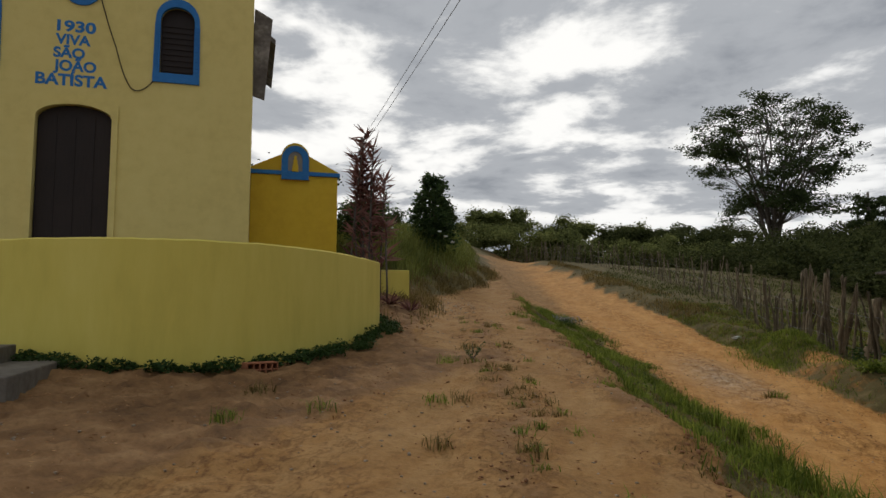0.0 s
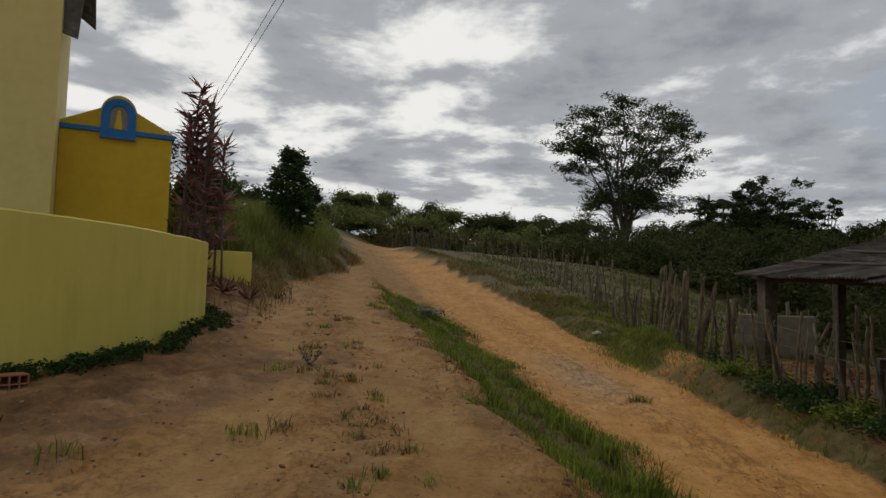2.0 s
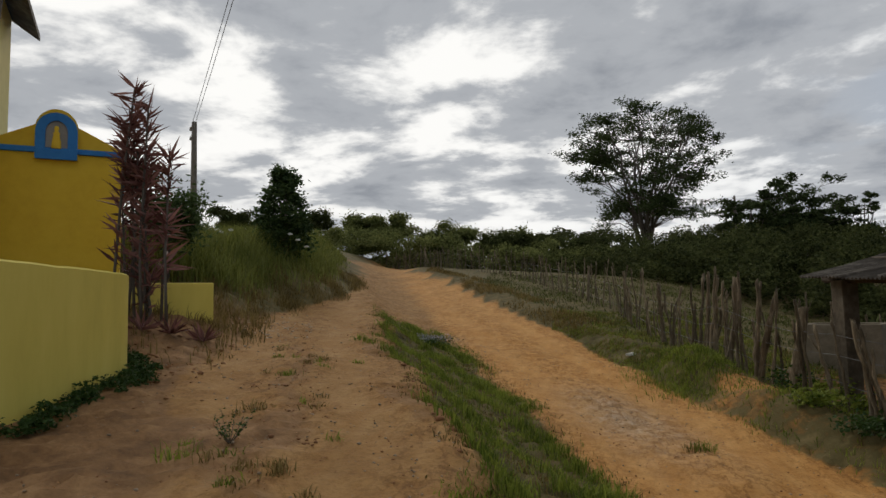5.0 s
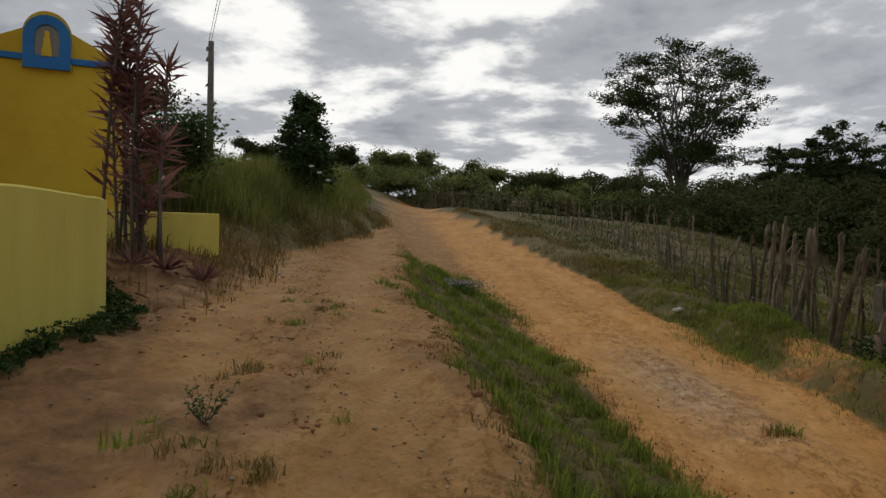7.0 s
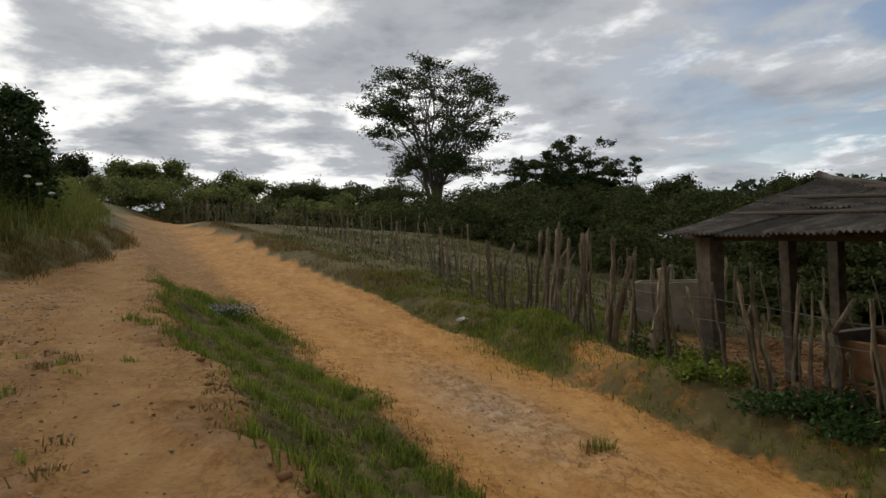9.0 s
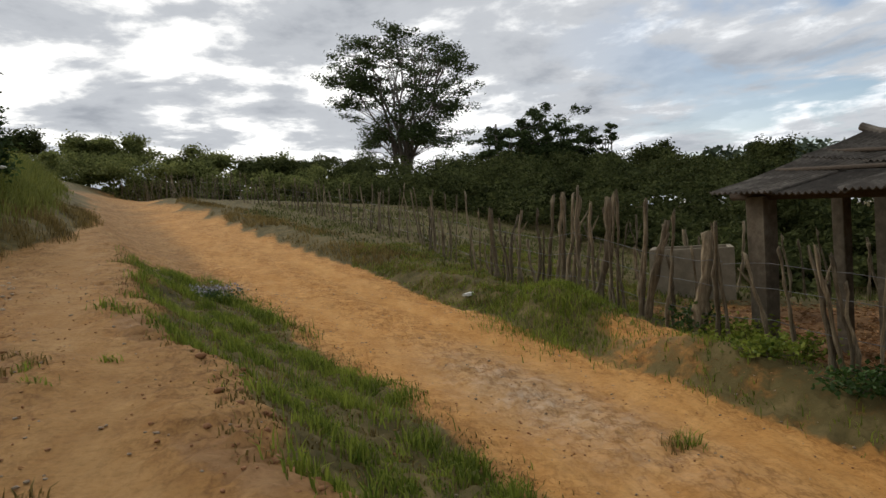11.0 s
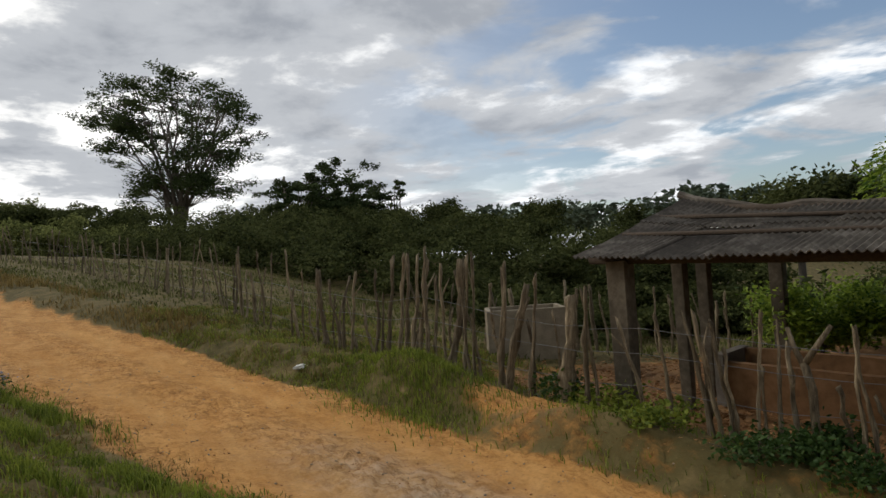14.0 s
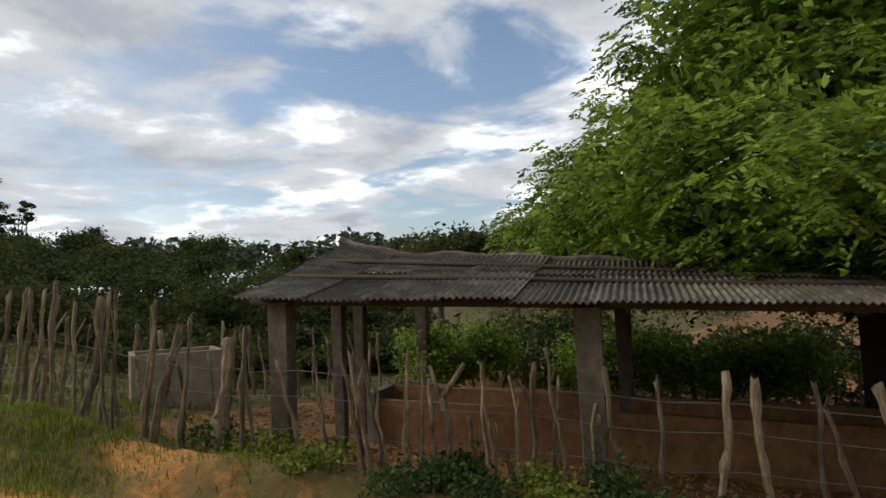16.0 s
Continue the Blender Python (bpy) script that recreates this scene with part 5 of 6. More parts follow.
def woods():
    """Scrub and woodland beyond the pasture, thick and uneven."""
    nrg = np.random.default_rng(31)
    cs, rs = [], []

    def add(x, y, r, lift=0.0):
        z = min(land_z(x, y) + r * 0.5 + lift, skyline(x, y) - r * nrg.uniform(0.75, 1.0))
        for _ in range(3):     # each crown is made of several uneven heaps
            k = nrg.uniform(0.5, 0.85)
            cs.append((x + nrg.normal() * r * 0.45, y + nrg.normal() * r * 0.45, z + nrg.uniform(-0.5, 0.3) * r))
            rs.append(r * k)
    belt_c, belt_r = [], []
    for i in range(260):     # olive scrub belt at the head of the road, haze painted into its leaves
        x = nrg.uniform(-40, 8)
        y = 66 + 0.25 * abs(x + 8) + nrg.uniform(0, 14)
        r = nrg.uniform(1.1, 2.2)
        top = min(land_z(x, y) + r * 0.5 + nrg.uniform(-0.6, 2.0), skyline(x, y) - r * nrg.uniform(0.6, 1.0))
        for _ in range(3):
            belt_c.append((x + nrg.normal() * r * 0.5, y + nrg.normal() * r * 0.5, top + nrg.uniform(-0.5, 0.3) * r))
            belt_r.append(r * nrg.uniform(0.45, 0.8))
    c = clump_cloud(np.array(belt_c), np.array(belt_r), 125, nrg, 0.9)
    n = len(c)
    ob = mesh_part("olive_scrub", leaf_mesh("olive_scrub", c, nrg.uniform(0.16, 0.38, n), nrg.uniform(0.09, 0.19, n), nrg, 0.2, plain=True), HAZED_BRUSH_LEAF)
    tagged(ob, "olive green scrub belt at the head of the road, lightened for haze", "scrub", kind="stuff")
    edge = ((2.0, 66.0), (8.0, 57.0), (13.0, 47.0), (16.5, 39.0), (19.0, 32.0), (22.5, 26.0))
    for i in range(300):     # wood beyond the pasture
        t = nrg.uniform(0, len(edge) - 1.001)
        k = int(t)
        f = t - k
        deep = nrg.uniform(0, 1) ** 1.3 * 18
        x = edge[k][0] + (edge[k + 1][0] - edge[k][0]) * f + deep * 0.9
        y = edge[k][1] + (edge[k + 1][1] - edge[k][1]) * f + deep * 0.75
        low = 0.6 if k >= 3 else 1.25
        tall = 1.0 + 0.2 * (nrg.uniform() < 0.18)
        add(x, y, nrg.uniform(0.8, 2.3) * low, (nrg.uniform(-0.9, 0.6) + 0.14 * deep) * low * tall)
    for i in range(150):     # wood on the slope behind
        a = math.radians(nrg.uniform(8, 105))
        far = nrg.uniform(62, 110)
        x, y = far * math.sin(a), 12 + far * math.cos(a)
        add(x, y, nrg.uniform(2.2, 4.2), nrg.uniform(-1, 1.5) + 2.5 * math.exp(-((math.degrees(a) - 25) / 20) ** 2))
    for i in range(75):      # taller wood round the foot of the tall tree
        a, far = math.radians(nrg.uniform(-6, 27)), nrg.uniform(62, 86)
        x, y, r = -1.4 + far * math.sin(a), 12.5 + far * math.cos(a), nrg.uniform(1.3, 2.4)
        for drop in (0.0, 2.2, 4.4):
            add(x, y, r, skyline(x, y) - land_z(x, y) - r * nrg.uniform(1.3, 1.9) - drop)
    for i in range(80):      # behind the cattle yard
        x = nrg.uniform(16.5, 34)
        y = nrg.uniform(4, 26)
        add(x, y, nrg.uniform(1.0, 1.9), nrg.uniform(-0.7, 0.4))
    for i in range(90):      # low scrub behind the tank and the stick fence
        d = nrg.uniform(0, 1)
        x = 11.5 + 9.0 * d + nrg.uniform(0, 6)
        y = 33.0 - 9.0 * d + nrg.uniform(0, 6)
        add(x, y, nrg.uniform(0.6, 1.2), nrg.uniform(-0.2, 0.5))
    for i in range(60):      # taller wood between the pasture and the shed roof
        a, far = math.radians(nrg.uniform(31, 50)), nrg.uniform(29, 48)
        add(-1.4 + far * math.sin(a), 13 + far * math.cos(a), nrg.uniform(1.0, 1.8), nrg.uniform(-0.2, 2.3) * (far / 40))
    c = clump_cloud(np.array(cs), np.array(rs), 140, nrg, 0.9)
    n = len(c)
    ob = mesh_part("woodland_scrub", leaf_mesh("woodland_scrub", c, nrg.uniform(0.16, 0.38, n), nrg.uniform(0.09, 0.19, n), nrg, 0.2, plain=True), WOOD_LEAF)
    tagged(ob, "dense dark green scrub and woodland beyond the pasture", "woodland", kind="stuff")
    for i in range(20):
        x = nrg.uniform(-36, 40)
        y = (70 if x < 8 else 68 - 0.9 * (x - 8)) + nrg.uniform(0, 14)
        tree("scrub_tree", "small dark woodland tree", "tree", (x, y), nrg.uniform(2.2, 3.6), nrg.uniform(1.2, 2.2), nrg.uniform(2.0, 3.4), WOOD_LEAF, 100 + i, 6, 4, 75, (0.28, 0.13), 0.12, 0.55, 0.36, 0.2, group="scrub trees", plain=True)
    for k, (x, y, h, w) in enumerate(((-18.2, 82.0, 3.6, 2.3), (-10.6, 83.5, 4.0, 1.9), (-21.5, 81.0, 3.2, 1.6), (-4.0, 82.0, 2.6, 2.4), (3.5, 80.0, 2.4, 2.2))):
        tree("scrub_tree", "rounded tree standing above the olive scrub, leaves lightened for haze", "tree", (x, y), h, w, 3.2, HAZED_BRUSH_LEAF, 140 + k, 8, 5, 90, (0.32, 0.15), 0.14, 0.6, 0.5, 0.2, group="scrub trees", plain=True)


woods()


def far_hills():
    nrg = np.random.default_rng(41)
    cs, rs = [], []
    for i in range(420):
        a = math.radians(nrg.uniform(-70, 110))
        d = nrg.uniform(150, 260)
        x, y = d * math.sin(a), d * math.cos(a)
        z = land_z(x, y) + 3 + 8 * math.exp(-((math.degrees(a) - 50) / 28) ** 2) + nrg.uniform(-1, 1.5)
        cs.append((x, y, z))
        rs.append(nrg.uniform(4, 8))
    c = clump_cloud(np.array(cs), np.array(rs), 125, nrg, 0.8)
    n = len(c)
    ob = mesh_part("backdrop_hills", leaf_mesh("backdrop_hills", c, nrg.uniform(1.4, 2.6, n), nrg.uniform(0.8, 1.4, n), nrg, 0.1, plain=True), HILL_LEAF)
    tagged(ob, "wooded hills on the horizon", "backdrop", kind="structure")


far_hills()


def red_dracaena():
    """A stand of bare canes with tufts of red strap leaves."""
    rng, nrg = random.Random(17), np.random.default_rng(17)
    g = land_z(-5.88, 17.3)
    pl = thing("red_dracaena", "tall red leaved dracaena beside the low wall", "plant", at=(-5.88, 17.3, g))
    pts, ways = [], []
    for i in range(12):
        x, y = rng.gauss(0, 0.23), rng.gauss(0, 0.20)
        h = rng.choice((3.5, 3.2, 2.8, 2.5, 2.1, 1.7, 1.2, 0.8, 0.6)) if i > 2 else (3.75, 3.3, 2.8)[i]
        lean = Vector((rng.uniform(-0.10, 0.14), rng.uniform(-0.1, 0.1), 1))
        line = [Vector((x, y, -0.1)) + lean * (h * t) + Vector((rng.uniform(-.03, .03), rng.uniform(-.03, .03), 0)) for t in (0, 0.3, 0.6, 1.0)]
        mesh_part("cane", joined("cane", [tube(line, [0.025, 0.022, 0.02, 0.014], 6)]), BARK, pl, smooth=True)
        for k in range(int(11 + h * 18)):
            t = 1 - abs(rng.gauss(0, 0.22)) if rng.random() < 0.7 else rng.uniform(0.25, 1)
            t = max(0.12, min(1, t))
            p = line[0].lerp(line[-1], t)
            a = rng.uniform(0, 2 * math.pi)
            w = Vector((math.cos(a), math.sin(a), rng.uniform(-0.2, 1.3))).normalized()
            pts.append(tuple(p + w * 0.15))
            ways.append(tuple(w))
    n = len(pts)
    mesh_part("foliage", leaf_mesh("foliage", pts, nrg.uniform(0.32, 0.62, n), nrg.uniform(0.035, 0.065, n), nrg, 0, np.array(ways), 0.3), RED_LEAF, pl)
    # young red shoots at its foot
    for dx, dy in ((0.55, -0.15), (0.95, 0.1), (0.3, -0.5)):
        x, y = -5.75 + dx, 17.35 + dy
        sp = thing("red_shoot", "young red leaved shoot on the bank", "plant", "red shoots", at=(x, y, land_z(x, y)))
        m = 26
        w = nrg.normal(size=(m, 3))
        w[:, 2] = np.abs(w[:, 2]) * 0.6 + 0.2
        w /= np.linalg.norm(w, axis=1)[:, None]
        mesh_part("foliage", leaf_mesh("foliage", w * 0.17 + [0, 0, 0.02], nrg.uniform(0.28, 0.42, m), 0.05, nrg, 0, w), RED_LEAF, sp)


red_dracaena()
tree("garden_shrub", "dark leafy shrub behind the dracaena", "shrub", (-8.6, 22.3), 1.2, 0.75, 1.9, SHRUB_LEAF, 23, 7, 4, 60, (0.13, 0.06), 0.05, 0.8, 0.26, 0.15)
tree("yard_shrub", "yellow green leafy shrub behind the cattle yard", "shrub", (12.4, 21.4), 0.7, 1.3, 1.3, BRIGHT_LEAF, 27, 9, 6, 90, (0.13, 0.06), 0.06, 0.7, 0.3, 0.2, group="yard shrubs")
tree("yard_shrub", "green leafy shrub behind the cattle yard", "shrub", (14.6, 18.2), 0.7, 1.4, 1.5, BRIGHT_LEAF, 28, 9, 6, 90, (0.14, 0.07), 0.06, 0.7, 0.34, 0.2, group="yard shrubs")
tree("yard_shrub", "green leafy shrub behind the cattle yard", "shrub", (15.0, 15.0), 0.7, 1.4, 1.7, BRIGHT_LEAF, 29, 9, 6, 80, (0.14, 0.07), 0.06, 0.7, 0.36, 0.2, group="yard shrubs")
tree("roadside_tree", "slender dark tree beyond the chapel", "tree", (-16.0, 30.0), 2.6, 1.5, 2.4, WOOD_LEAF, 24, 8, 5, 50, (0.2, 0.09), 0.1, 0.6, 0.45, 0.2, plain=True)


def scatter(nrg, n, inside, box_):
    x = nrg.uniform(box_[0], box_[1], n)
    y = nrg.uniform(box_[2], box_[3], n)
    keep = nrg.uniform(size=n) < inside(x, y)
    return np.column_stack([x[keep], y[keep]])


def patches(x, y, f=1.0):
    """Uneven cover between 0 and 1."""
    v = np.sin(x * 2.1 * f + 1.3) * np.sin(y * 1.7 * f) + 0.6 * np.sin(x * 5.3 * f + y * 3.1 * f) + 0.4 * np.sin(x * 9.7 * f - y * 7.3 * f)
    return smooth01((v + 0.9) / 1.6)


def grasses():
    nrg = np.random.default_rng(51)

    def strip(x, y):
        edge_a, edge_b = bank_x(y) + 0.02 + 0.12 * np.sin(y * 2.9), grass_x(y) + 0.3 + 0.14 * np.sin(y * 2.3 + 1)
        inside = smooth01((x - edge_a) / 0.45) * smooth01((edge_b - x) / 0.5) * smooth01((28.3 - y) / 2.0)
        return inside * (0.05 + 0.95 * patches(x, y, 1.2) ** 1.9)
    p = scatter(nrg, 420000, strip, (-6.0, 4.5, 7.0, 28.5))
    h = nrg.uniform(0.05, 0.19, len(p)) * (0.45 + 0.9 * patches(p[:, 0], p[:, 1], 1.1))
    h *= np.where(p[:, 1] < 13, 1.25, 1.0)
    ob = mesh_part("grass_strip", blades("grass_strip", on_land(p), h, nrg, 0.006, 0.8), GRASS)
    tagged(ob, "short green grass strip between the two tracks", "grass", kind="stuff")
    q = scatter(nrg, 190000, lambda x, y: smooth01((x - bank_x(y) + 0.15) / 0.4) * smooth01((grass_x(y) + 0.5 - x) / 0.5) * (0.75 - 0.6 * patches(x, y, 1.2)) * smooth01((28.5 - y) / 2), (-6.0, 4.5, 7.0, 28.5))
    ob = mesh_part("dry_grass_strip", blades("dry_grass_strip", on_land(q), nrg.uniform(0.03, 0.09, len(q)), nrg, 0.006, 1.1), DRY_GRASS)
    tagged(ob, "dry trampled grass on the strip's edges", "grass", kind="stuff")

    def verge(x, y):
        out_r = x - road_x(y)
        bare = np.exp(-((x - 3.9) / 0.6) ** 2 - ((y - 20.6) / 1.1) ** 2)
        yard = smooth01((x - 4.75) / 0.3) * smooth01((22.3 - y) / 1.0)
        return smooth01((out_r + 0.25) / 0.5) * (1 - bare) * (1 - yard) * (0.05 + 0.95 * patches(x, y, 1.1) ** np.where(y < 21.5, 2.0, 1.6)) * (1 - 0.45 * smooth01((21.3 - y) / 1.2))
    v = scatter(nrg, 190000, verge, (0.4, 6.4, 11.0, 34.0))
    h = nrg.uniform(0.05, 0.16, len(v))
    mound = np.exp(-((v[:, 0] - 3.4) / 0.9) ** 2 - ((v[:, 1] - 22.7) / 1.4) ** 2)
    pick = nrg.uniform(size=len(v)) < 0.62 + 0.35 * mound
    extra = scatter(nrg, 30000, lambda x, y: np.exp(-((x - 3.3) / 0.75) ** 2 - ((y - 22.6) / 1.5) ** 2) * (0.35 + 0.65 * patches(x, y, 1.5)), (1.8, 4.6, 19.6, 26.0))
    green = np.vstack([v[pick], extra])
    tall = np.concatenate([h[pick] * (1 + 0.5 * mound[pick]), nrg.uniform(0.06, 0.2, len(extra))])
    ob = mesh_part("verge_grass", blades("verge_grass", on_land(green), tall, nrg, 0.006, 0.8), GRASS)
    tagged(ob, "green grass tufts on the road verge", "grass", kind="stuff")
    dry = ~pick & ((v[:, 1] > 21.5) | (nrg.uniform(size=len(v)) < 0.08))
    ob = mesh_part("dry_verge_grass", blades("dry_verge_grass", on_land(v[dry]), h[dry], nrg, 0.006, 1.0), DRY_GRASS)
    tagged(ob, "dry straw coloured grass on the road verge", "grass", kind="stuff")
    # pasture behind the fence
    p = scatter(nrg, 60000, lambda x, y: smooth01((x - road_x(y) - 1.0) / 0.6) * smooth01((60 - y) / 8) * (0.25 + 0.75 * patches(x, y, 0.3)), (-4, 24, 23.5, 60))
    ob = mesh_part("pasture_grass", blades("pasture_grass", on_land(p), nrg.uniform(0.08, 0.22, len(p)), nrg, 0.016, 0.8), PASTURE)
    tagged(ob, "short olive pasture grass behind the fence", "grass", kind="stuff")
    p = scatter(nrg, 60000, lambda x, y: smooth01((x - road_x(y)) / 0.4) * smooth01((road_x(y) + 2.5 - x) / 1) * patches(x, y, 0.5), (-9, 4.5, 30, 60))
    ob = mesh_part("far_verge_grass", blades("far_verge_grass", on_land(p), nrg.uniform(0.10, 0.3, len(p)), nrg, 0.014, 0.8), DRY_GRASS)
    tagged(ob, "olive grass on the far road verge", "grass", kind="stuff")
    # tall grass on the inner bank
    p = scatter(nrg, 110000, lambda x, y: smooth01((path_x(y) - x - 0.9) / 1.2) * smooth01((y - 21.5) / 3) * (0.35 + 0.65 * patches(x, y, 0.35)), (-24, -5.5, 20, 52))
    h = nrg.uniform(0.35, 1.35, len(p)) * smooth01((path_x(p[:, 1]) - p[:, 0] - 0.4) / 3.2) + 0.2
    ob = mesh_part("tall_bank_grass", blades("tall_bank_grass", on_land(p), h, nrg, 0.013, 0.7), TALL_GRASS)
    tagged(ob, "tall yellow green grass on the roadside bank", "grass", kind="stuff")
    p = scatter(nrg, 60000, lambda x, y: smooth01((path_x(y) - x + 0.1) / 0.6) * smooth01((y - 15.5) / 3) * patches(x, y, 0.9), (-10, -3, 15, 40))
    ob = mesh_part("bank_dry_grass", blades("bank_dry_grass", on_land(p), nrg.uniform(0.08, 0.35, len(p)), nrg, 0.008, 1.0), DRY_GRASS)
    tagged(ob, "dry grass and stems on the roadside bank", "grass", kind="stuff")


grasses()


def weeds():
    """Small leafy weeds: along the parapet's foot, at the shed post, and in the tracks."""
    nrg = np.random.default_rng(61)
    rng = random.Random(61)
    line = parapet_line()[1:]
    spots = along(line, 0.055, rng, 0.10)
    c, rr = [], []
    for x, y in spots:
        ox, oy = x + 5.9, y - 13.4
        d = math.hypot(ox, oy)
        x, y = x + ox / d * rng.uniform(0.08, 0.34), y + oy / d * rng.uniform(0.08, 0.34)
        c.append((x, y, land_z(x, y) + 0.03))
        rr.append(rng.uniform(0.06, 0.17))
    pts = clump_cloud(np.array(c), np.array(rr), 60, nrg, 1.0)
    n = len(pts)
    ob = mesh_part("parapet_weeds", leaf_mesh("parapet_weeds", pts, nrg.uniform(0.03, 0.07, n), nrg.uniform(0.015, 0.035, n), nrg, 0.0), WEED)
    tagged(ob, "dark low weeds along the parapet's foot", "weeds", kind="stuff")
    for x, y, r, h in ((4.62, 20.5, 0.36, 0.42), (4.85, 19.6, 0.40, 0.34), (5.05, 18.9, 0.35, 0.3), (4.75, 20.05, 0.3, 0.3), (5.35, 17.1, 0.3, 0.35), (5.75, 15.5, 0.35, 0.4), (5.55, 16.3, 0.3, 0.3),
                       (4.3, 18.6, 0.34, 0.2), (4.62, 17.5, 0.4, 0.22), (4.85, 16.6, 0.38, 0.2), (5.05, 15.9, 0.34, 0.24), (5.25, 15.1, 0.4, 0.2), (5.45, 14.3, 0.36, 0.24), (4.95, 17.2, 0.3, 0.26)):
        g = land_z(x, y)
        pl = thing("leafy_weed", "dark green leafy weed at the yard fence", "weed", "yard weeds", at=(x, y, g))
        m = 420
        d = nrg.normal(size=(m, 3)) * [r * 0.5, r * 0.5, h * 0.3] + [0, 0, h * 0.5]
        d[:, 2] = np.abs(d[:, 2])
        mesh_part("foliage", leaf_mesh("foliage", d, nrg.uniform(0.05, 0.1, m), nrg.uniform(0.03, 0.06, m), nrg, 0.1), WEED if rng.random() < 0.4 else GRASS, pl)
        for v in d[:9]:
            mesh_part("stem", joined("stem", [tube([(0, 0, -0.03), tuple(v * 0.6), tuple(v)], [0.006, 0.005, 0.003], 4)]), BARK, pl)
    for i in range(46):
        y = rng.uniform(8.5, 19)
        x = float(bank_x(y)) - 1.45 + rng.gauss(0, 0.28)
        tuft(nrg, rng, x, y)
    for x, y in ((-1.4, 10.64), (-1.55, 10.3), (-2.47, 14.4), (-2.2, 12.6), (-1.9, 12.5), (-2.3, 9.3), (-3.2, 9.6), (-2.8, 8.6), (-0.3, 9.0), (0.5, 8.3), (-1.0, 8.9), (2.38, 17.15), (2.5, 17.2), (2.28, 17.1), (-2.9, 19.9), (-3.1, 20.1), (-2.75, 19.6)):
        tuft(nrg, rng, x, y, 1.5)


def tuft(nrg, rng, x, y, big=1.0):
    m = int(36 * big * rng.uniform(0.5, 1.3))
    root = np.column_stack([nrg.normal(size=m) * 0.05 * big, nrg.normal(size=m) * 0.05 * big, np.zeros(m)])
    tf = mesh_part("weed_tuft", blades("weed_tuft", root, nrg.uniform(0.04, 0.13, m) * big, nrg, 0.005, 1.2), DRY_GRASS if rng.random() < 0.5 else GRASS)
    tf.matrix_world = pose(x, y, land_z(x, y))
    tagged(tf, "small dry green weed tuft in the track", "weed", "track tufts", "stuff")


weeds()


def litter_and_stones():
    nrg = np.random.default_rng(71)
    rng = random.Random(71)
    # straw and dry leaves in the yard, on the red banks, beside the parapet
    def cover(x, y):
        yard = smooth01((x - 4.9) / 0.3) * smooth01((24 - y) / 2)
        return yard
    p = scatter(nrg, 26000, cover, (4.8, 12.0, 11.0, 24.0))
    def near(x, y):
        strip = 0.95 * np.exp(-((x - bank_x(y) + 1.45) / 0.35) ** 2)
        left = 0.5 * smooth01((-2.0 - x + 0.14 * (y - 8)) / 0.9) * smooth01((12.5 - y) / 1.5)
        bank = 0.5 * smooth01((path_x(y) - x) / 0.6) * smooth01((y - 13) / 2)
        red = 0.35 * smooth01((x - bank_x(y) + 0.1) / 0.2) * smooth01((bank_x(y) + 0.6 - x) / 0.3)
        foot = 0.6 * smooth01((x - road_x(y)) / 0.5) * smooth01((22 - y) / 1.0)
        return np.clip(strip + left + bank + red + foot, 0, 1) * patches(x, y, 1.3)
    q = scatter(nrg, 34000, near, (-7, 5.6, 6.5, 24))
    for name, pts, label, size in (("yard_litter", p, "brown straw and dry leaves in the cattle yard", 0.11), ("track_litter", q, "dry leaves and twigs scattered on the soil", 0.045)):
        n = len(pts)
        w = nrg.normal(size=(n, 3)) * [1, 1, 0.18]
        c = on_land(pts, -0.012)
        ob = mesh_part(name, leaf_mesh(name, c, nrg.uniform(0.4, 1.4, n) * size, nrg.uniform(0.2, 0.5, n) * size * 0.6, nrg, 0, w), LITTER)
        tagged(ob, label, "litter", kind="stuff")
    # stones and clods
    verts, faces = [], []
    base = bmesh.new()
    bmesh.ops.create_icosphere(base, subdivisions=1, radius=1.0)
    bv = np.array([v.co[:] for v in base.verts])
    bf = np.array([[v.index for v in f.verts] for f in base.faces])
    base.free()

    def heap(name, pts, lo, hi, material, label, category):
        n = len(pts)
        s = nrg.uniform(lo, hi, n) * nrg.uniform(0.5, 1.0, n)
        shape = bv[None] * nrg.uniform(0.6, 1.3, (n, len(bv), 1)) * s[:, None, None] * nrg.uniform(0.6, 1.2, (n, 1, 3)) * [1, 1, 0.6]
        v = (shape + on_land(pts)[:, None]).reshape(-1, 3)
        f = (bf[None] + (np.arange(n) * len(bv))[:, None, None]).reshape(-1, 3)
        tagged(mesh_part(name, fast(name, v, f), material, None, "", True), label, category, kind="stuff")
    road = scatter(nrg, 4200, lambda x, y: 0.25 + 0.75 * patches(x, y, 0.7), (-4.5, 4.0, 6.5, 27))
    heap("road_stones", road, 0.006, 0.026, STONE, "small pale stones scattered on the dirt road", "stones")
    rubble = scatter(nrg, 2600, lambda x, y: np.exp(-((x + 5.3 + 0.3 * (y - 21)) / 0.7) ** 2 - ((y - 21.0) / 1.5) ** 2), (-8, -3, 18, 25))
    heap("pale_rubble", rubble, 0.012, 0.055, STONE, "pale grey rubble and gravel on the bank", "rubble")
    ridge = scatter(nrg, 5000, lambda x, y: np.exp(-((x - bank_x(y) + 1.45) / 0.3) ** 2) * patches(x, y, 1.4), (-5, 1, 7, 21))
    heap("track_clods", ridge, 0.008, 0.035, SOIL, "dark loose clods between the wheel tracks", "soil")
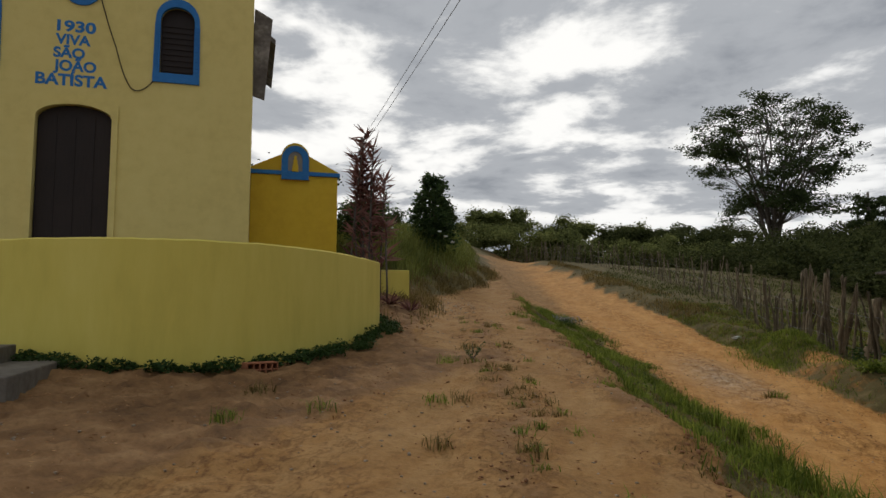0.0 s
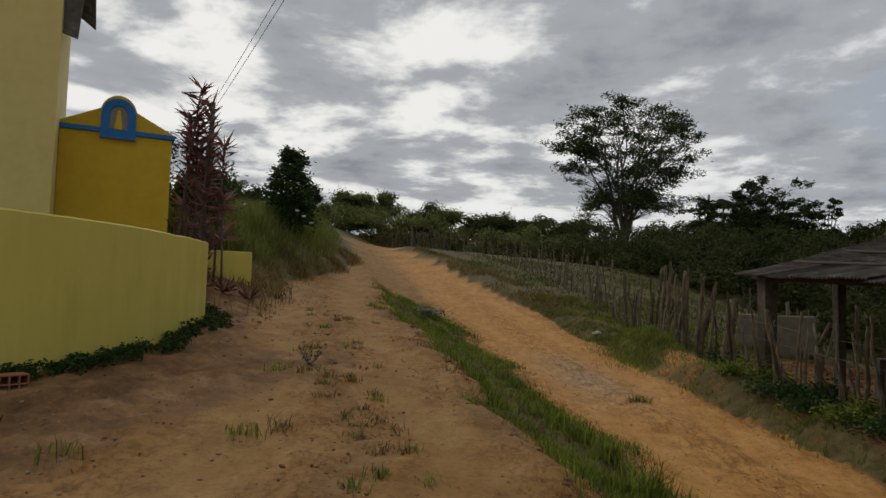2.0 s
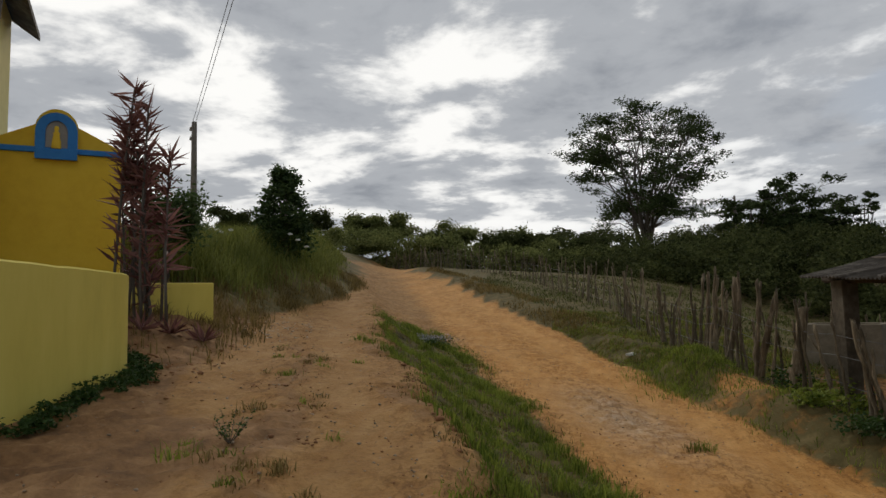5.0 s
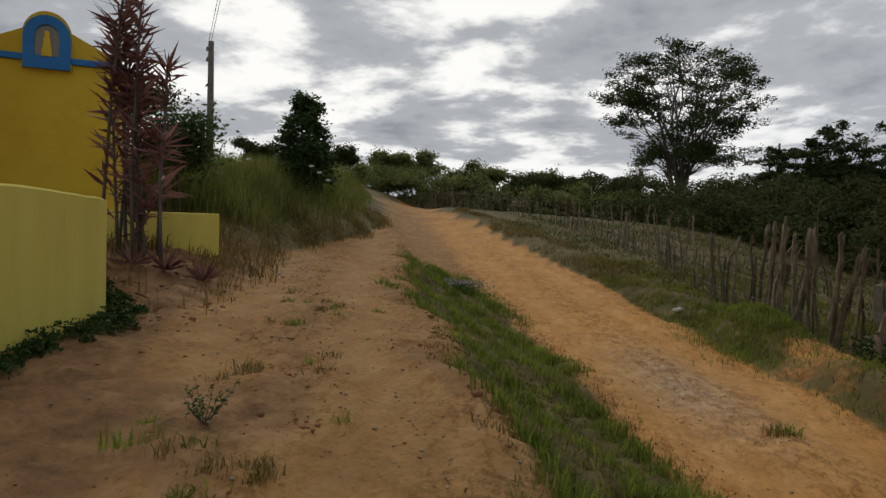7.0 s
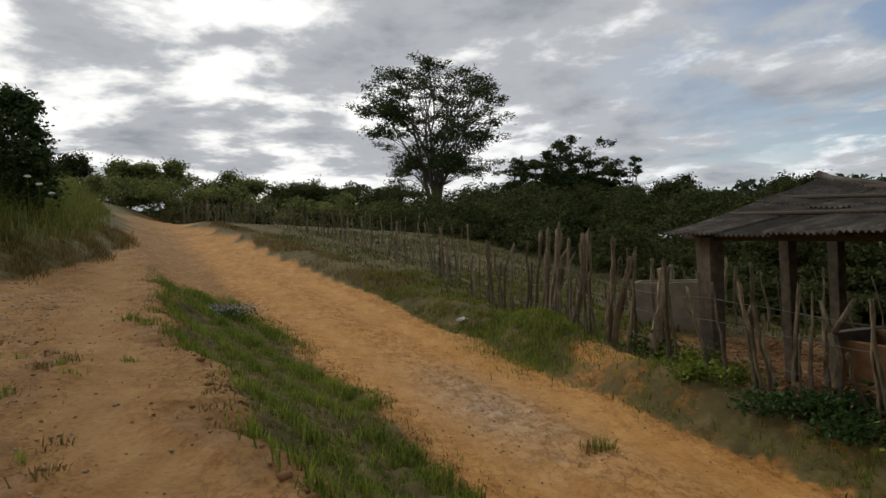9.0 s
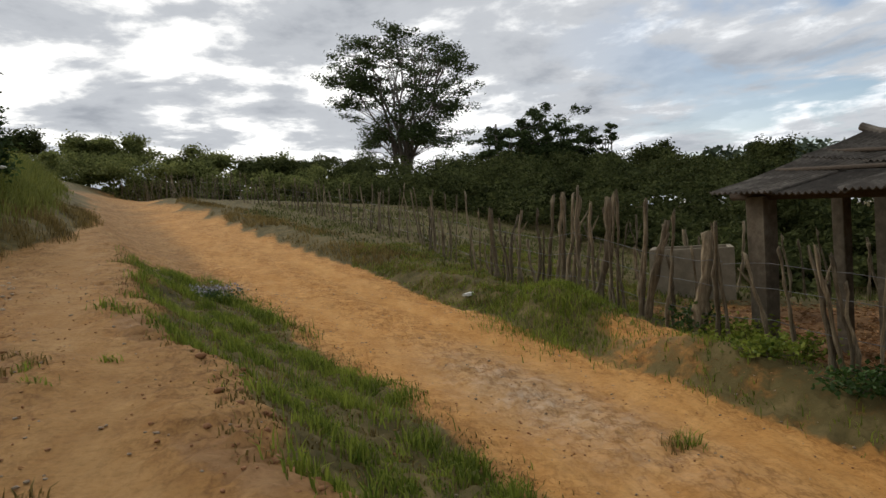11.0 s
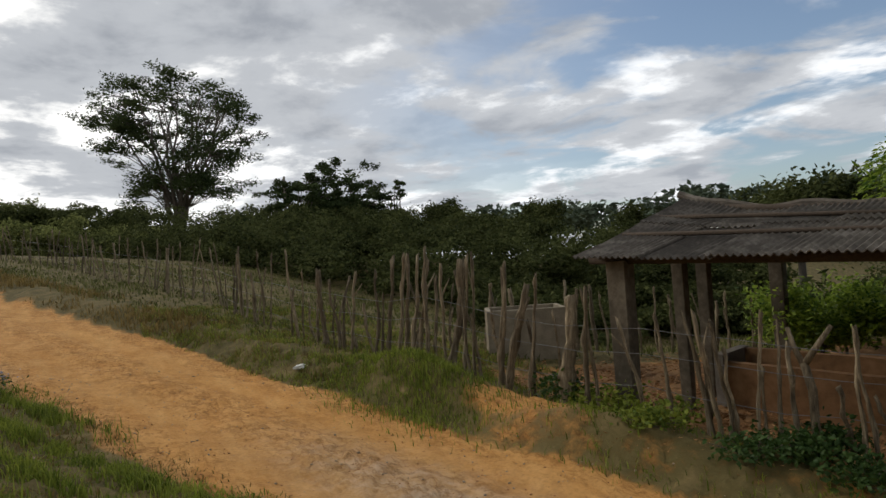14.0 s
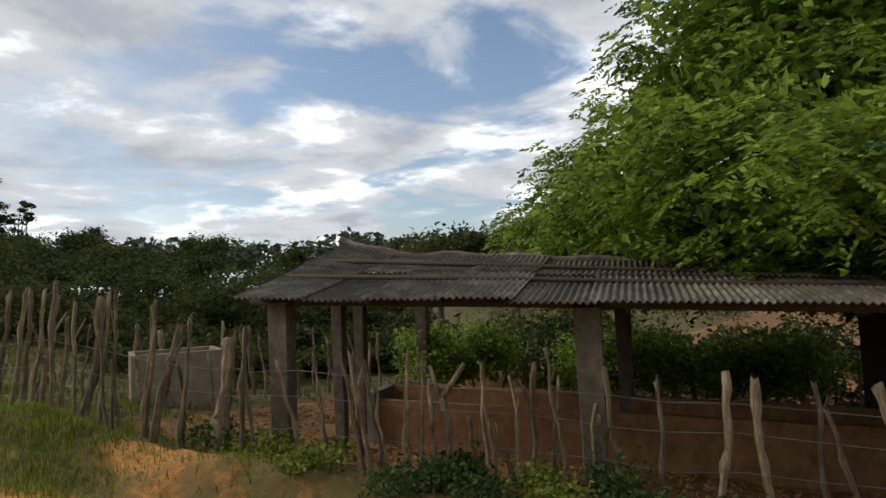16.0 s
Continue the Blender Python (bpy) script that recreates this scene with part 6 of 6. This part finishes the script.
    gravel = scatter(nrg, 9000, lambda x, y: (0.15 + 0.85 * patches(x, y, 1.6)) * smooth01((x - path_x(y)) / 0.3) * smooth01((road_x(y) - x) / 0.3), (-5, 4.2, 6.5, 24))
    heap("soil_crumbs", gravel, 0.004, 0.020, SOIL, "loose brown soil crumbs on the dirt road", "soil")
    bank = scatter(nrg, 9000, lambda x, y: np.clip(smooth01((x - bank_x(y) + 0.1) / 0.2) * smooth01((bank_x(y) + 0.55 - x) / 0.3) + smooth01((path_x(y) - x) / 0.5) * smooth01((y - 13) / 2), 0, 1) * patches(x, y, 1.1), (-8, 2, 8, 26))
    heap("red_clods", bank, 0.012, 0.06, SOIL, "crumbled red earth clods on the banks", "soil")


litter_and_stones()

# ---------------------------------------------------------------- poles and wires


def build_pole(name, label, at, height, r=0.11):
    g = land_z(at[0], at[1])
    pl = thing(name, label, "utility pole", at=(at[0], at[1], g))
    mesh_part("shaft", joined("shaft", [tube([(0, 0, -0.3), (0, 0, height * 0.5), (0, 0, height)], [r * 1.25, r, r * 0.8], 10)]), CONCRETE, pl, smooth=True)
    for k in range(2):
        bm = bmesh.new()
        bmesh.ops.create_cone(bm, cap_ends=True, segments=10, radius1=0.05, radius2=0.035, depth=0.12, matrix=Matrix.Translation((-0.14, 0, height - 0.25 - 0.35 * k)))
        box(bm, (-0.16, -0.02, height - 0.27 - 0.35 * k), (0.0, 0.02, height - 0.23 - 0.35 * k))
        part("insulator", bm, SLAB, pl)
    return g + height


POLE = (-12.1, 29.4)
top_z = build_pole("utility_pole", "slim grey concrete utility pole on the bank", POLE, 8.6 - land_z(*POLE))
build_pole("utility_pole", "distant slim utility pole", (-18.0, 52.0), 5.2, 0.10)
build_pole("utility_pole", "slim dark pole beside the tall tree", (17.5, 74.0), 8.5, 0.12)
BEHIND = (14.0, -8.5)
top_b = build_pole("utility_pole", "slim grey concrete utility pole by the road", BEHIND, 8.8 - land_z(*BEHIND))
for k in range(2):
    pts = []
    for i in range(41):
        t = i / 40
        pts.append((POLE[0] + (BEHIND[0] - POLE[0]) * t - 0.14, POLE[1] + (BEHIND[1] - POLE[1]) * t, top_z + (top_b - top_z) * t - 0.22 - 0.35 * k - 0.9 * 4 * t * (1 - t) * 0.5))
    ob = mesh_part("overhead_wire", joined("overhead_wire", [tube(pts, [0.008] * 41, 5)]), WIRE)
    tagged(ob, "thin overhead electric wire above the road", "wire", "overhead wires")


def small_things():
    # hollow clay brick left at the parapet's foot
    x, y = -3.86, 10.55
    br = thing("hollow_brick", "broken hollow clay brick at the parapet's foot", "brick", at=(x, y, land_z(x, y) - 0.07), turn=58)
    for z in (0.0, 0.075, 0.15):
        bm = bmesh.new()
        box(bm, (-0.19, -0.09, z), (0.19, 0.09, z + 0.012), 0.002)
        part("web", bm, BRICK, br)
    for px in (-0.19, -0.115, -0.04, 0.035, 0.11, 0.178):
        bm = bmesh.new()
        box(bm, (px, -0.09, 0.012), (px + 0.012, 0.09, 0.15), 0.002)
        part("rib", bm, BRICK, br)
    # crumpled white scrap on the verge
    nrg = np.random.default_rng(91)
    bm = bmesh.new()
    bmesh.ops.create_icosphere(bm, subdivisions=2, radius=0.11)
    for v in bm.verts:
        v.co = Vector((v.co.x * 1.5, v.co.y * 0.9, v.co.z * 0.4)) * float(nrg.uniform(0.45, 1.25))
    x, y = 2.38, 25.0
    sc = part("plastic_scrap", bm, FLOWER)
    sc.matrix_world = pose(x, y, land_z(x, y) + 0.03)
    tagged(sc, "crumpled white plastic scrap on the verge", "scrap")
    # white flower heads on the bank shrubs
    for x, y, h in ((-8.5, 30.2, 1.25), (-8.3, 30.5, 1.1), (-8.7, 30.0, 1.4), (-10.6, 28.6, 0.9), (-10.4, 28.9, 1.0)):
        fl = thing("white_flower", "small white flower head above the bank grass", "flower", "bank flowers", at=(x, y, land_z(x, y)))
        mesh_part("stalk", joined("stalk", [tube([(0, 0, -0.05), (0.03, 0, h * 0.5), (0, 0.02, h)], [0.008, 0.006, 0.004], 4)]), GRASS, fl)
        bm = bmesh.new()
        bmesh.ops.create_icosphere(bm, subdivisions=2, radius=0.09)
        for v in bm.verts:
            v.co = Vector((v.co.x, v.co.y, v.co.z * 0.45)) * float(nrg.uniform(0.7, 1.2)) + Vector((0, 0.02, h))
        part("head", bm, FLOWER, fl)
    # pale flowering patch in the grass strip, and a tuft on the lane
    x, y = -2.7, 24.5
    m = 260
    pos = nrg.normal(size=(m, 3)) * [0.30, 0.22, 0.05] + [0, 0, 0.17]
    pf = thing("flower_patch", "low pale lilac flowering weed in the grass strip", "flowers", at=(x, y, land_z(x, y)))
    mesh_part("blossom", leaf_mesh("blossom", pos, nrg.uniform(0.03, 0.06, m), nrg.uniform(0.02, 0.04, m), nrg, 0), LILAC, pf)
    low = nrg.normal(size=(500, 3)) * [0.34, 0.26, 0.05] + [0, 0, 0.08]
    mesh_part("foliage", leaf_mesh("foliage", low, 0.07, 0.03, nrg, 0), WEED, pf)
    # spindly weed standing in the track
    for x, y, s in ((-2.0, 13.0, 0.7),):
        wd = thing("spindly_weed", "spindly green weed standing in the track", "weed", "spindly weeds", at=(x, y, land_z(x, y)))
        for k in range(11):
            a = k * 2.4
            lean = Vector((math.cos(a) * 0.7, math.sin(a) * 0.7, 0.75)).normalized() * s * float(nrg.uniform(0.25, 0.5))
            line = [Vector((0, 0, -0.02)), lean * 0.5 + Vector((0, 0, -0.02)), lean]
            mesh_part("stem", joined("stem", [tube(line, [0.005 * s, 0.004 * s, 0.002 * s], 4)]), BARK, wd)
            m = 16
            t = nrg.uniform(0.25, 1.0, m)[:, None]
            pos = np.array(lean)[None] * t + nrg.normal(size=(m, 3)) * 0.012
            mesh_part("foliage", leaf_mesh("foliage", pos, nrg.uniform(0.02, 0.04, m), nrg.uniform(0.01, 0.02, m), nrg, 0), WEED, wd)


def tussocks():
    nrg = np.random.default_rng(95)
    for x, y, h in ((1.75, 12.3, 0.5), (2.0, 11.7, 0.45), (1.45, 13.1, 0.42), (2.25, 11.1, 0.5), (1.2, 13.6, 0.32), (1.7, 11.0, 0.35), (2.4, 10.3, 0.45), (1.95, 10.2, 0.35), (0.9, 14.4, 0.25)):
        m = 110
        root = np.column_stack([nrg.normal(size=m) * 0.10, nrg.normal(size=m) * 0.10, np.zeros(m)])
        ob = mesh_part("grass_tussock", blades("grass_tussock", root, nrg.uniform(0.35, 1.0, m) * h, nrg, 0.008, 0.9), GRASS)
        ob.matrix_world = pose(x, y, land_z(x, y))
        tagged(ob, "tall green grass tussock beside the lane", "grass", "tall tussocks", "stuff")


tussocks()
small_things()
